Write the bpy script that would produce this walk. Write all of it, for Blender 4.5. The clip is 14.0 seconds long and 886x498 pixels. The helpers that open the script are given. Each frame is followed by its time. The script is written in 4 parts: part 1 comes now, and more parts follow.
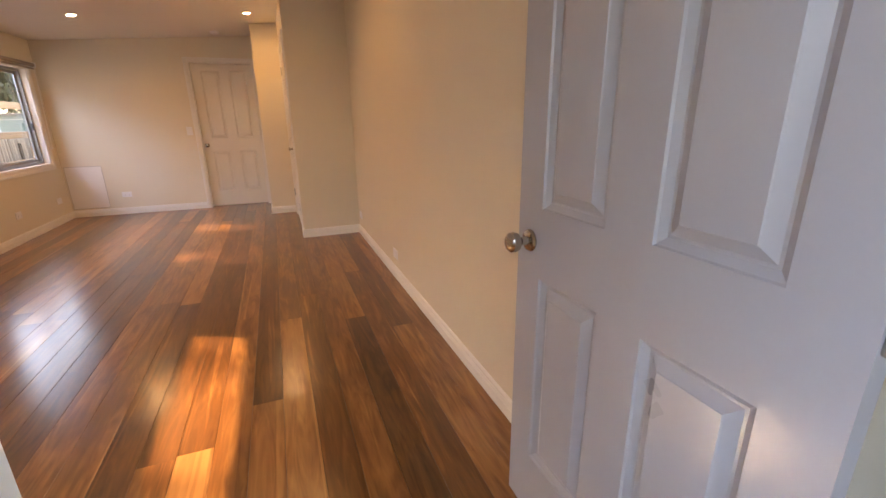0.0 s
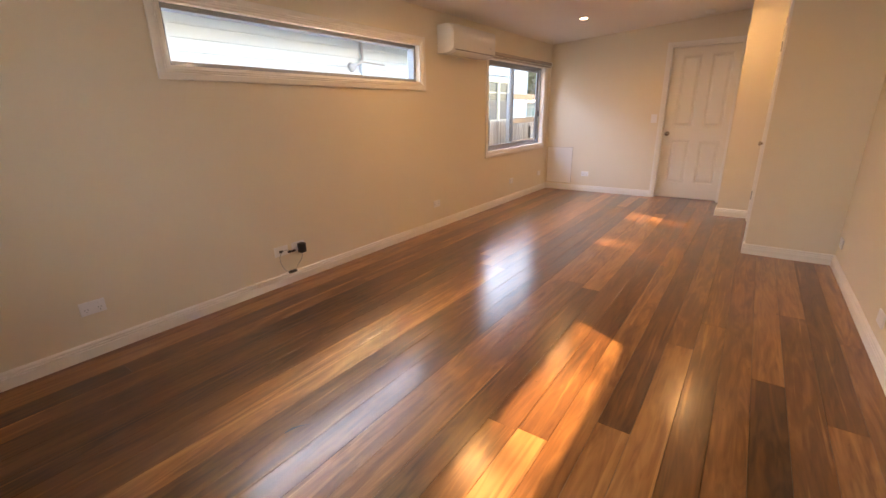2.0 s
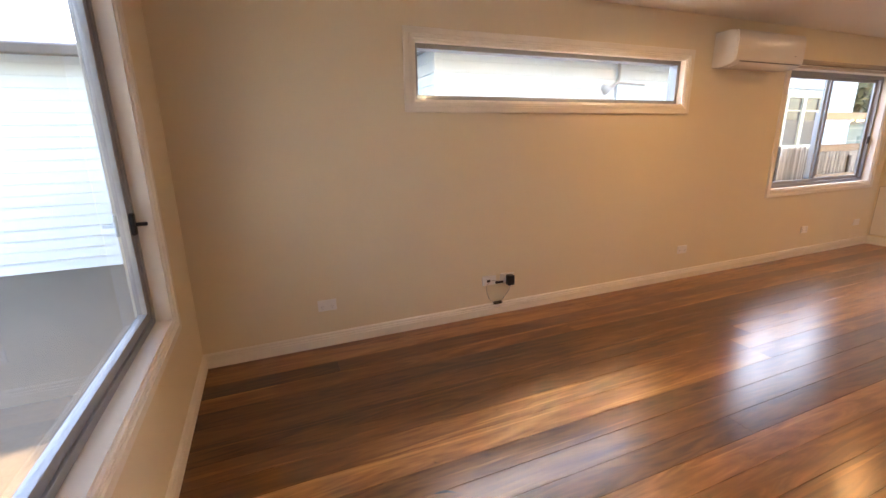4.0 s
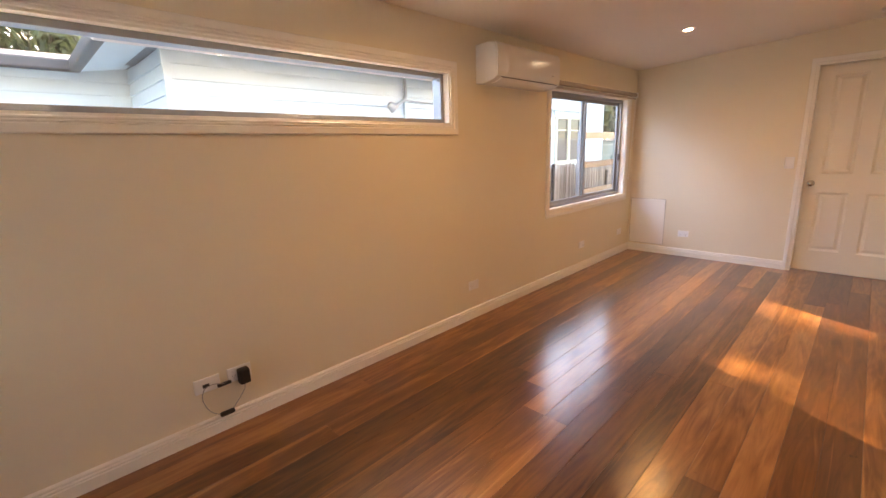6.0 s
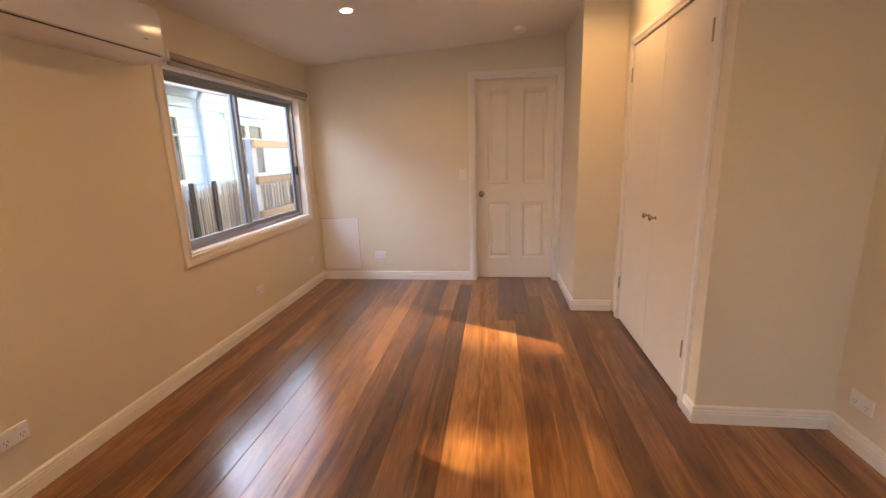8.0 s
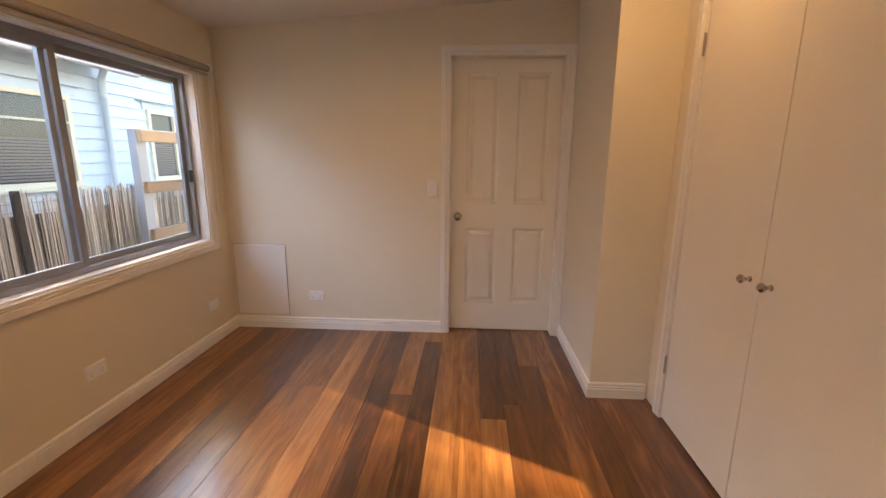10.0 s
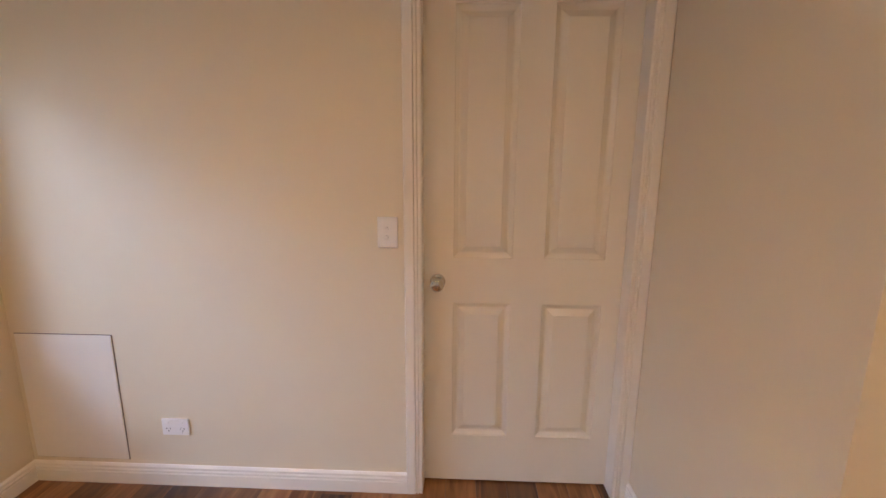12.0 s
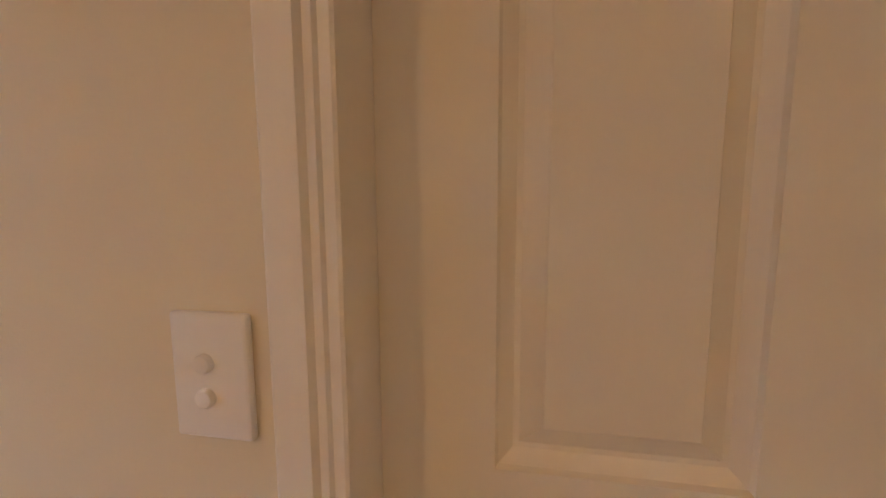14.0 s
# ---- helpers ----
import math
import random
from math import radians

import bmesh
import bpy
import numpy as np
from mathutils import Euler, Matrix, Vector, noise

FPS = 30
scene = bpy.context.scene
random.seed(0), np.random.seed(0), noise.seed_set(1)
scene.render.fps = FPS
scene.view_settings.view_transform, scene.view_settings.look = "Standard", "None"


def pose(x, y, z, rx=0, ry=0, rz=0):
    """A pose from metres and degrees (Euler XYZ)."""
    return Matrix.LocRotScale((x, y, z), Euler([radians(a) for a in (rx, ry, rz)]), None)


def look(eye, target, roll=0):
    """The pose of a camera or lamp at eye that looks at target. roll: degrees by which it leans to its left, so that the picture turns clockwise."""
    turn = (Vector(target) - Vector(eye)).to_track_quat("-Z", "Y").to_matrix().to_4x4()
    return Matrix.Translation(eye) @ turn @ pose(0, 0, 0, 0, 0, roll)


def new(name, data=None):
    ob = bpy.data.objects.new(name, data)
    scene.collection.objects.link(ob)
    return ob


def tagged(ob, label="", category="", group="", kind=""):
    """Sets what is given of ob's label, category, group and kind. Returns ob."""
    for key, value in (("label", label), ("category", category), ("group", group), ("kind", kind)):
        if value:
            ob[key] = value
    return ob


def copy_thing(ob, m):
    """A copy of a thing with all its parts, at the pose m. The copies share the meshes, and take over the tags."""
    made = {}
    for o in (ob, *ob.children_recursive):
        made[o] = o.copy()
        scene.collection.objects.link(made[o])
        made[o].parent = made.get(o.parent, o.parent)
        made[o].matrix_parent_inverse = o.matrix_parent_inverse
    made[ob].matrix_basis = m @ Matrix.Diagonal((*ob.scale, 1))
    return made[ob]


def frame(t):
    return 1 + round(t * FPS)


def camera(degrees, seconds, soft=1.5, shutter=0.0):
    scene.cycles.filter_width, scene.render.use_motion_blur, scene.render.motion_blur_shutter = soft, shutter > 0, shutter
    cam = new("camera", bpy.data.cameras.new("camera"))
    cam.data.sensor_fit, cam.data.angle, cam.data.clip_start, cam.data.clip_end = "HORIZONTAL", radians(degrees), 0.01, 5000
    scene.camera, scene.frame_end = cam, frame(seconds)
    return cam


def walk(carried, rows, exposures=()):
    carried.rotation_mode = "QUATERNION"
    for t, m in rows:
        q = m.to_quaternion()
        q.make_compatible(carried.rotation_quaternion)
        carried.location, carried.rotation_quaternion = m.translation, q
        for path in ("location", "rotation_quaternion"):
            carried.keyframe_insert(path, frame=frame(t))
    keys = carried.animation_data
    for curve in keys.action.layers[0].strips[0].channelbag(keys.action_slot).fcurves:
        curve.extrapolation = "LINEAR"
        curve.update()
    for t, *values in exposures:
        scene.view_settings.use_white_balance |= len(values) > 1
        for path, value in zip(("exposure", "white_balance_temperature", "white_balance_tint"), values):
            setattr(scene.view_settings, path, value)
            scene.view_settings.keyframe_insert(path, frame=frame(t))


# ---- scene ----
cam = camera(92.3, 14.0)
PATH = [
    (0, (0.183, 0.06, 1.218), (0.864, 1.848, 0.636), -0.8),
    (0.5, (0.313, 0.166, 1.234), (0.368, 2.077, 0.647), -0.5),
    (1, (0.389, 0.193, 1.244), (-0.109, 2.037, 0.648), -0.9),
    (1.5, (0.379, 0.22, 1.235), (-0.44, 1.942, 0.632), -1.9),
    (2, (0.303, 0.318, 1.252), (-0.809, 1.863, 0.64), -1.1),
    (2.5, (0.241, 0.336, 1.279), (-1.169, 1.61, 0.652), -1.2),
    (2.7, (0.226, 0.341, 1.287), (-1.29, 1.482, 0.654), -1.4),
    (4.8, (0.017, 0.955, 1.324), (-1.796, 1.652, 0.846), -0.7),
    (5, (-0.039, 1.039, 1.351), (-1.818, 1.811, 0.859), -0.6),
    (5.5, (-0.154, 1.312, 1.364), (-1.781, 2.373, 0.889), 0.5),
    (6, (-0.313, 1.595, 1.347), (-1.695, 2.969, 0.898), -2.0),
    (6.5, (-0.409, 1.887, 1.325), (-1.383, 3.575, 0.875), -2.5),
    (7, (-0.452, 2.218, 1.335), (-1.126, 4.046, 0.883), -1.1),
    (7.5, (-0.538, 2.519, 1.326), (-0.943, 4.426, 0.879), -0.8),
    (8, (-0.58, 2.828, 1.324), (-0.83, 4.763, 0.886), -1.7),
    (8.2, (-0.595, 2.945, 1.31), (-0.823, 4.885, 0.879), -1.2),
    (10.3, (-0.663, 4.314, 1.332), (-0.77, 6.268, 0.919), -0.1),
    (10.5, (-0.687, 4.479, 1.359), (-0.78, 6.432, 0.937), -0.6),
    (11, (-0.684, 4.862, 1.344), (-0.77, 6.819, 0.942), -1.0),
    (11.5, (-0.668, 5.232, 1.346), (-0.745, 7.192, 0.955), 0.2),
    (12, (-0.644, 5.631, 1.353), (-0.727, 7.593, 0.972), 0.3),
    (12.5, (-0.638, 6.012, 1.321), (-0.673, 7.979, 0.965), 1.4),
    (13, (-0.634, 6.322, 1.3), (-0.663, 8.289, 0.939), 1.9),
    (13.5, (-0.676, 6.645, 1.316), (-0.743, 8.603, 0.913), 0.7),
    (14, (-0.648, 6.876, 1.267), (-1.021, 8.825, 1.024), -0.3),
]
walk(cam, [(t, look(eye, target, roll)) for t, eye, target, roll in PATH],
     exposures=((0.0, 3.36, 7900, 21), (1.0, 3.48, 8100, 20), (2.5, 3.56, 7250, 17), (5.0, 3.66, 7700, 19), (6.5, 3.48, 7400, 18), (8.2, 3.36, 7300, 17), (10.3, 3.00, 7300, 16), (11.4, 3.02, 7150, 16), (12.0, 3.38, 6850, 14), (12.6, 3.34, 6850, 13), (13.3, 3.15, 7150, 14), (14.0, 3.00, 7600, 15)))

# ---- world, sun, lamps ----
world = bpy.data.worlds.new("sky")
scene.world = world
world.use_nodes = True
SUN_WAY = Vector((1.0, -0.50, -0.735)).normalized()      # the way that sunlight travels
wn = world.node_tree.nodes
wn.clear()
w_out = wn.new("ShaderNodeOutputWorld")
w_bg = wn.new("ShaderNodeBackground")
w_sky = wn.new("ShaderNodeTexSky")
w_sky.sky_type = "NISHITA"
w_sky.sun_disc = False
w_sky.sun_elevation = math.asin(-SUN_WAY.z)
w_sky.sun_rotation = math.atan2(-SUN_WAY.x, -SUN_WAY.y)
w_bg.inputs["Strength"].default_value = 0.14
world.node_tree.links.new(w_sky.outputs[0], w_bg.inputs[0])
world.node_tree.links.new(w_bg.outputs[0], w_out.inputs[0])

sun = new("sun", bpy.data.lights.new("sun", "SUN"))
sun.data.energy, sun.data.angle, sun.data.color = 2.7, radians(0.7), (1.0, 0.78, 0.52)
sun.matrix_world = look((0, 0, 0), SUN_WAY)

# added area lamp, standing in for the open sky between the two houses
sky_fill = new("sky_fill_lamp", bpy.data.lights.new("sky_fill_lamp", "AREA"))
sky_fill.data.shape, sky_fill.data.size, sky_fill.data.size_y = "RECTANGLE", 6.0, 0.9
sky_fill.data.energy, sky_fill.data.color = 16.0, (0.45, 0.62, 1.0)
sky_fill.matrix_world = look((-4.25, 4.9, 2.95), (-0.6, 4.9, 0.6))

LAMP_POWER = 0.58
LAMP_COLOUR = (1.0, 0.51, 0.155)


def ceiling_z(x):
    return 2.212 + 0.067 * (x + 2.487)


# ---- materials ----
def nodes_of(name):
    m = bpy.data.materials.new(name)
    m.use_nodes = True
    nt = m.node_tree
    return m, nt, nt.nodes["Principled BSDF"]


def add(nt, kind, **values):
    n = nt.nodes.new(kind)
    for k, v in values.items():
        n.inputs[k].default_value = v
    return n


def plain(name, colour, rough=0.5, metal=0.0, grain=60.0, vary=0.06, bump=0.02, patch=2.0, wear=0.05):
    """A surface with a fine grain and a slow unevenness of tone and gloss."""
    m, nt, b = nodes_of(name)
    geo = nt.nodes.new("ShaderNodeNewGeometry")
    fine = add(nt, "ShaderNodeTexNoise", Scale=grain, Detail=3.0)
    slow = add(nt, "ShaderNodeTexNoise", Scale=patch, Detail=4.0)
    for n in (fine, slow):
        nt.links.new(geo.outputs["Position"], n.inputs["Vector"])
    mix = nt.nodes.new("ShaderNodeMath")
    mix.operation = "MULTIPLY_ADD"
    mix.inputs[1].default_value = vary
    nt.links.new(fine.outputs[0], mix.inputs[0])
    slow_amount = nt.nodes.new("ShaderNodeMath")
    slow_amount.operation = "MULTIPLY"
    slow_amount.inputs[1].default_value = wear * 2
    nt.links.new(slow.outputs[0], slow_amount.inputs[0])
    nt.links.new(slow_amount.outputs[0], mix.inputs[2])
    ramp = nt.nodes.new("ShaderNodeValToRGB")
    lo = tuple(c * (1 - vary - wear) for c in colour)
    ramp.color_ramp.elements[0].color = (*lo, 1)
    ramp.color_ramp.elements[1].color = (*(min(1, c * (1 + (vary + wear) * 0.4)) for c in colour), 1)
    ramp.color_ramp.elements[0].position = 0.1 * (vary + 2 * wear)
    ramp.color_ramp.elements[1].position = 0.9 * (vary + 2 * wear) + 0.001
    nt.links.new(mix.outputs[0], ramp.inputs[0])
    nt.links.new(ramp.outputs[0], b.inputs["Base Color"])
    rr = nt.nodes.new("ShaderNodeMapRange")
    rr.inputs["To Min"].default_value = max(0.02, rough - 0.06)
    rr.inputs["To Max"].default_value = min(1, rough + 0.06)
    nt.links.new(slow.outputs[0], rr.inputs[0])
    nt.links.new(rr.outputs[0], b.inputs["Roughness"])
    b.inputs["Metallic"].default_value = metal
    if bump:
        bu = add(nt, "ShaderNodeBump", Strength=bump * 4, Distance=0.002)
        nt.links.new(fine.outputs[0], bu.inputs["Height"])
        nt.links.new(bu.outputs[0], b.inputs["Normal"])
    return m


def wood(name, dark, mid, light, rough, scale=1.0, along="Y", spread=1.0, bump=0.12, gloss=0.5):
    """Long-grained timber; each board takes its own tone and its own piece of grain."""
    m, nt, b = nodes_of(name)
    geo = nt.nodes.new("ShaderNodeNewGeometry")
    info = nt.nodes.new("ShaderNodeObjectInfo")
    shift = nt.nodes.new("ShaderNodeVectorMath")
    shift.operation = "MULTIPLY_ADD"
    shift.inputs[1].default_value = (37.0, 53.0, 19.0)
    nt.links.new(info.outputs["Random"], shift.inputs[0])
    nt.links.new(geo.outputs["Position"], shift.inputs[2])
    stretch = nt.nodes.new("ShaderNodeMapping")
    stretch.inputs["Scale"].default_value = {"Y": (14 * scale, 0.9 * scale, 14 * scale), "X": (0.9 * scale, 14 * scale, 14 * scale),
                                             "Z": (14 * scale, 14 * scale, 0.9 * scale)}[along]
    nt.links.new(shift.outputs[0], stretch.inputs[0])
    broad = add(nt, "ShaderNodeTexNoise", Scale=1.0, Detail=5.0, Roughness=0.6, Distortion=0.9)
    nt.links.new(stretch.outputs[0], broad.inputs["Vector"])
    fibre_map = nt.nodes.new("ShaderNodeMapping")
    fibre_map.inputs["Scale"].default_value = {"Y": (160, 3.5, 160), "X": (3.5, 160, 160), "Z": (160, 160, 3.5)}[along]
    nt.links.new(shift.outputs[0], fibre_map.inputs[0])
    fibre = add(nt, "ShaderNodeTexNoise", Scale=1.0, Detail=4.0, Roughness=0.65, Distortion=0.4)
    nt.links.new(fibre_map.outputs[0], fibre.inputs["Vector"])
    # figure: wavy cathedral lines
    fig_map = nt.nodes.new("ShaderNodeMapping")
    fig_map.inputs["Scale"].default_value = {"Y": (7, 0.55, 7), "X": (0.55, 7, 7), "Z": (7, 7, 0.55)}[along]
    nt.links.new(shift.outputs[0], fig_map.inputs[0])
    fig = add(nt, "ShaderNodeTexWave", Scale=1.1, Distortion=9.0, Detail=2.5)
    fig.inputs["Detail Scale"].default_value = 0.9
    nt.links.new(fig_map.outputs[0], fig.inputs["Vector"])
    tone = nt.nodes.new("ShaderNodeMath")          # board's own tone
    tone.operation = "MULTIPLY_ADD"
    tone.inputs[1].default_value = 0.42 * spread
    tone.inputs[2].default_value = -0.21 * spread
    nt.links.new(info.outputs["Random"], tone.inputs[0])
    mid_map = nt.nodes.new("ShaderNodeMapping")
    mid_map.inputs["Scale"].default_value = {"Y": (34, 2.6, 34), "X": (2.6, 34, 34), "Z": (34, 34, 2.6)}[along]
    nt.links.new(shift.outputs[0], mid_map.inputs[0])
    middle = add(nt, "ShaderNodeTexNoise", Scale=1.0, Detail=3.0, Roughness=0.55, Distortion=1.6)
    nt.links.new(mid_map.outputs[0], middle.inputs["Vector"])

    def weighted(source, weight, last):
        n = nt.nodes.new("ShaderNodeMath")
        n.operation = "MULTIPLY_ADD"
        n.inputs[1].default_value = weight
        nt.links.new(source, n.inputs[0])
        nt.links.new(last, n.inputs[2])
        return n.outputs[0]

    total = weighted(broad.outputs[0], 0.60, tone.outputs[0])
    total = weighted(middle.outputs[0], 0.26, total)
    total = weighted(fibre.outputs[0], 0.10, total)
    total = weighted(fig.outputs[0], 0.09, total)
    # gum veins and small knots
    vein_map = nt.nodes.new("ShaderNodeMapping")
    vein_map.inputs["Scale"].default_value = {"Y": (26, 2.2, 26), "X": (2.2, 26, 26), "Z": (26, 26, 2.2)}[along]
    vein_map.inputs["Location"].default_value = (3.1, 7.7, 1.3)
    nt.links.new(shift.outputs[0], vein_map.inputs[0])
    vein = add(nt, "ShaderNodeTexNoise", Scale=1.0, Detail=2.0, Roughness=0.5, Distortion=2.2)
    nt.links.new(vein_map.outputs[0], vein.inputs["Vector"])
    vein_cut = nt.nodes.new("ShaderNodeMapRange")
    vein_cut.inputs["From Min"].default_value, vein_cut.inputs["From Max"].default_value = 0.66, 0.74
    vein_cut.inputs["To Min"].default_value, vein_cut.inputs["To Max"].default_value = 0.0, -0.30
    nt.links.new(vein.outputs[0], vein_cut.inputs[0])
    total = weighted(vein_cut.outputs[0], 1.0, total)
    ramp = nt.nodes.new("ShaderNodeValToRGB")
    e = ramp.color_ramp.elements
    e[0].position, e[0].color = 0.22, (*dark, 1)
    e[1].position, e[1].color = 0.86, (*light, 1)
    k = e.new(0.52)
    k.color = (*mid, 1)
    nt.links.new(total, ramp.inputs[0])
    nt.links.new(ramp.outputs[0], b.inputs["Base Color"])
    rr = nt.nodes.new("ShaderNodeMapRange")
    rr.inputs["To Min"].default_value, rr.inputs["To Max"].default_value = rough - 0.05, rough + 0.07
    nt.links.new(broad.outputs[0], rr.inputs[0])
    nt.links.new(rr.outputs[0], b.inputs["Roughness"])
    relief = weighted(middle.outputs[0], 0.5, broad.outputs[0])
    bu = add(nt, "ShaderNodeBump", Strength=bump, Distance=0.004)
    nt.links.new(relief, bu.inputs["Height"])
    nt.links.new(bu.outputs[0], b.inputs["Normal"])
    b.inputs["Specular IOR Level"].default_value = gloss
    return m


def floor_wood(name, dark, mid, light, rough, gloss):
    """Polished hardwood: soft wavy figure, each board with its own tone, rare gum veins."""
    m, nt, b = nodes_of(name)
    geo = nt.nodes.new("ShaderNodeNewGeometry")
    info = nt.nodes.new("ShaderNodeObjectInfo")
    shift = nt.nodes.new("ShaderNodeVectorMath")
    shift.operation = "MULTIPLY_ADD"
    shift.inputs[1].default_value = (37.0, 53.0, 19.0)
    nt.links.new(info.outputs["Random"], shift.inputs[0])
    nt.links.new(geo.outputs["Position"], shift.inputs[2])

    def grain(across, along, detail, wander, where=(0, 0, 0), roughness=0.5):
        mp = nt.nodes.new("ShaderNodeMapping")
        mp.inputs["Scale"].default_value = (across, along, across)
        mp.inputs["Location"].default_value = where
        nt.links.new(shift.outputs[0], mp.inputs[0])
        n = add(nt, "ShaderNodeTexNoise", Scale=1.0, Detail=detail, Roughness=roughness, Distortion=wander)
        nt.links.new(mp.outputs[0], n.inputs["Vector"])
        return n.outputs[0]

    def weighted(source, weight, last):
        n = nt.nodes.new("ShaderNodeMath")
        n.operation = "MULTIPLY_ADD"
        n.inputs[1].default_value = weight
        nt.links.new(source, n.inputs[0])
        if isinstance(last, float):
            n.inputs[2].default_value = last
        else:
            nt.links.new(last, n.inputs[2])
        return n.outputs[0]

    def cut(source, lo, hi, a, z):
        n = nt.nodes.new("ShaderNodeMapRange")
        for k, v in (("From Min", lo), ("From Max", hi), ("To Min", a), ("To Max", z)):
            n.inputs[k].default_value = v
        nt.links.new(source, n.inputs[0])
        return n.outputs[0]

    broad = grain(7.0, 0.9, 3.0, 1.6)
    wave = grain(17.0, 1.8, 2.0, 2.6, (5.0, 1.0, 2.0))
    fibre = grain(90.0, 4.5, 3.0, 1.6, (1.0, 9.0, 4.0))
    total = weighted(info.outputs["Random"], 0.46, -0.24)
    total = weighted(broad, 0.55, total)
    total = weighted(wave, 0.46, total)
    total = weighted(fibre, 0.09, total)
    # pale sapwood streaks
    total = weighted(cut(grain(26.0, 0.5, 1.0, 0.8, (2.2, 4.4, 9.1)), 0.66, 0.71, 0.0, 0.17), 1.0, total)
    total = weighted(cut(grain(20.0, 2.6, 2.0, 2.6, (3.1, 7.7, 1.3)), 0.78, 0.84, 0.0, -0.08), 1.0, total)
    total = weighted(cut(grain(30.0, 14.0, 1.0, 1.0, (8.0, 2.7, 6.0)), 0.78, 0.81, 0.0, -0.16), 1.0, total)
    ramp = nt.nodes.new("ShaderNodeValToRGB")
    e = ramp.color_ramp.elements
    e[0].position, e[0].color = 0.22, (*dark, 1)
    e[1].position, e[1].color = 0.88, (*light, 1)
    e.new(0.54).color = (*mid, 1)
    nt.links.new(total, ramp.inputs[0])
    nt.links.new(ramp.outputs[0], b.inputs["Base Color"])
    nt.links.new(cut(broad, 0.2, 0.8, rough - 0.01, rough + 0.01), b.inputs["Roughness"])
    bu = add(nt, "ShaderNodeBump", Strength=0.008, Distance=0.004)
    nt.links.new(weighted(wave, 0.4, broad), bu.inputs["Height"])
    nt.links.new(bu.outputs[0], b.inputs["Normal"])
    b.inputs["Specular IOR Level"].default_value = gloss
    b.inputs["Coat Weight"].default_value = 1.0
    b.inputs["Coat Roughness"].default_value = 0.205
    b.inputs["Coat IOR"].default_value = 1.52
    return m


def glass(name, tint=(0.96, 0.98, 0.97)):
    m, nt, b = nodes_of(name)
    b.inputs["Base Color"].default_value = (*tint, 1)
    b.inputs["Transmission Weight"].default_value = 1.0
    b.inputs["Roughness"].default_value = 0.0
    b.inputs["IOR"].default_value = 1.45
    return m


def glowing(name, colour, strength):
    m, nt, b = nodes_of(name)
    b.inputs["Emission Color"].default_value = (*colour, 1)
    b.inputs["Emission Strength"].default_value = strength
    return m


def foliage(name, dark, light):
    m, nt, b = nodes_of(name)
    geo = nt.nodes.new("ShaderNodeNewGeometry")
    ramp = nt.nodes.new("ShaderNodeValToRGB")
    ramp.color_ramp.elements[0].color = (*dark, 1)
    ramp.color_ramp.elements[1].color = (*light, 1)
    nt.links.new(geo.outputs["Random Per Island"], ramp.inputs[0])
    nt.links.new(ramp.outputs[0], b.inputs["Base Color"])
    b.inputs["Roughness"].default_value = 0.45
    return m


M_WALL = plain("cream_wall_paint", (0.79, 0.722, 0.570), 0.55, grain=260, vary=0.02, bump=0.03, patch=1.2, wear=0.03)
M_CEIL = plain("ceiling_paint", (0.82, 0.79, 0.73), 0.75, grain=220, vary=0.02, bump=0.02, patch=0.9, wear=0.03)
M_TRIM = plain("white_gloss_trim", (0.86, 0.835, 0.77), 0.42, grain=90, vary=0.02, bump=0.01, patch=3.0, wear=0.03)
M_DOOR = plain("white_satin_door", (0.82, 0.775, 0.67), 0.34, grain=120, vary=0.02, bump=0.015, patch=2.5, wear=0.03)
# darker, bluer than M_DOOR: dim blue daylight on the open leaf, put into the colour
M_DOOR_SHADED = plain("shaded_satin_door", (0.42, 0.44, 0.49), 0.30, grain=120, vary=0.02, bump=0.015, patch=2.5, wear=0.03)
M_PLASTIC = plain("white_plastic", (0.87, 0.87, 0.86), 0.32, grain=300, vary=0.01, bump=0.0, wear=0.02)
M_AC = plain("white_gloss_plastic", (0.84, 0.83, 0.80), 0.16, grain=300, vary=0.01, bump=0.0, wear=0.015)
M_DARK = plain("black_plastic", (0.012, 0.012, 0.013), 0.4, grain=200, vary=0.1)
M_SLOT = plain("dark_slot", (0.03, 0.028, 0.026), 0.7, grain=200, vary=0.1, bump=0)
M_GREYP = plain("grey_plastic", (0.30, 0.30, 0.30), 0.45, grain=200, vary=0.05)
M_ALU = plain("grey_aluminium_frame", (0.34, 0.36, 0.39), 0.38, metal=0.55, grain=180, vary=0.04, wear=0.05)
M_NICKEL = plain("brushed_nickel", (0.52, 0.47, 0.40), 0.13, metal=1.0, grain=300, vary=0.05, wear=0.06)
M_STEEL = plain("dull_steel_hinge", (0.42, 0.40, 0.37), 0.35, metal=1.0, grain=300, vary=0.08)
M_FABRIC = plain("beige_blind_fabric", (0.42, 0.38, 0.33), 0.85, grain=700, vary=0.15, bump=0.1)
M_GLASS = glass("clear_glass")
M_LENS = glowing("lamp_lens", (1.0, 0.78, 0.50), 14.0)
M_BOARD = plain("pale_blue_weatherboard", (0.66, 0.75, 0.81), 0.55, grain=40, vary=0.05, bump=0.05, patch=1.5, wear=0.06)
M_ROOF = plain("grey_roof_sheet", (0.20, 0.20, 0.21), 0.5, grain=30, vary=0.1)
M_NGLASS = plain("dark_window_glass", (0.05, 0.055, 0.06), 0.06, grain=5, vary=0.1, bump=0)
M_BLIND = plain("taupe_window_blind", (0.22, 0.19, 0.17), 0.6, grain=100, vary=0.1)
M_POST = plain("galvanised_post", (0.36, 0.39, 0.43), 0.5, metal=0.4, grain=60, vary=0.1, wear=0.1)
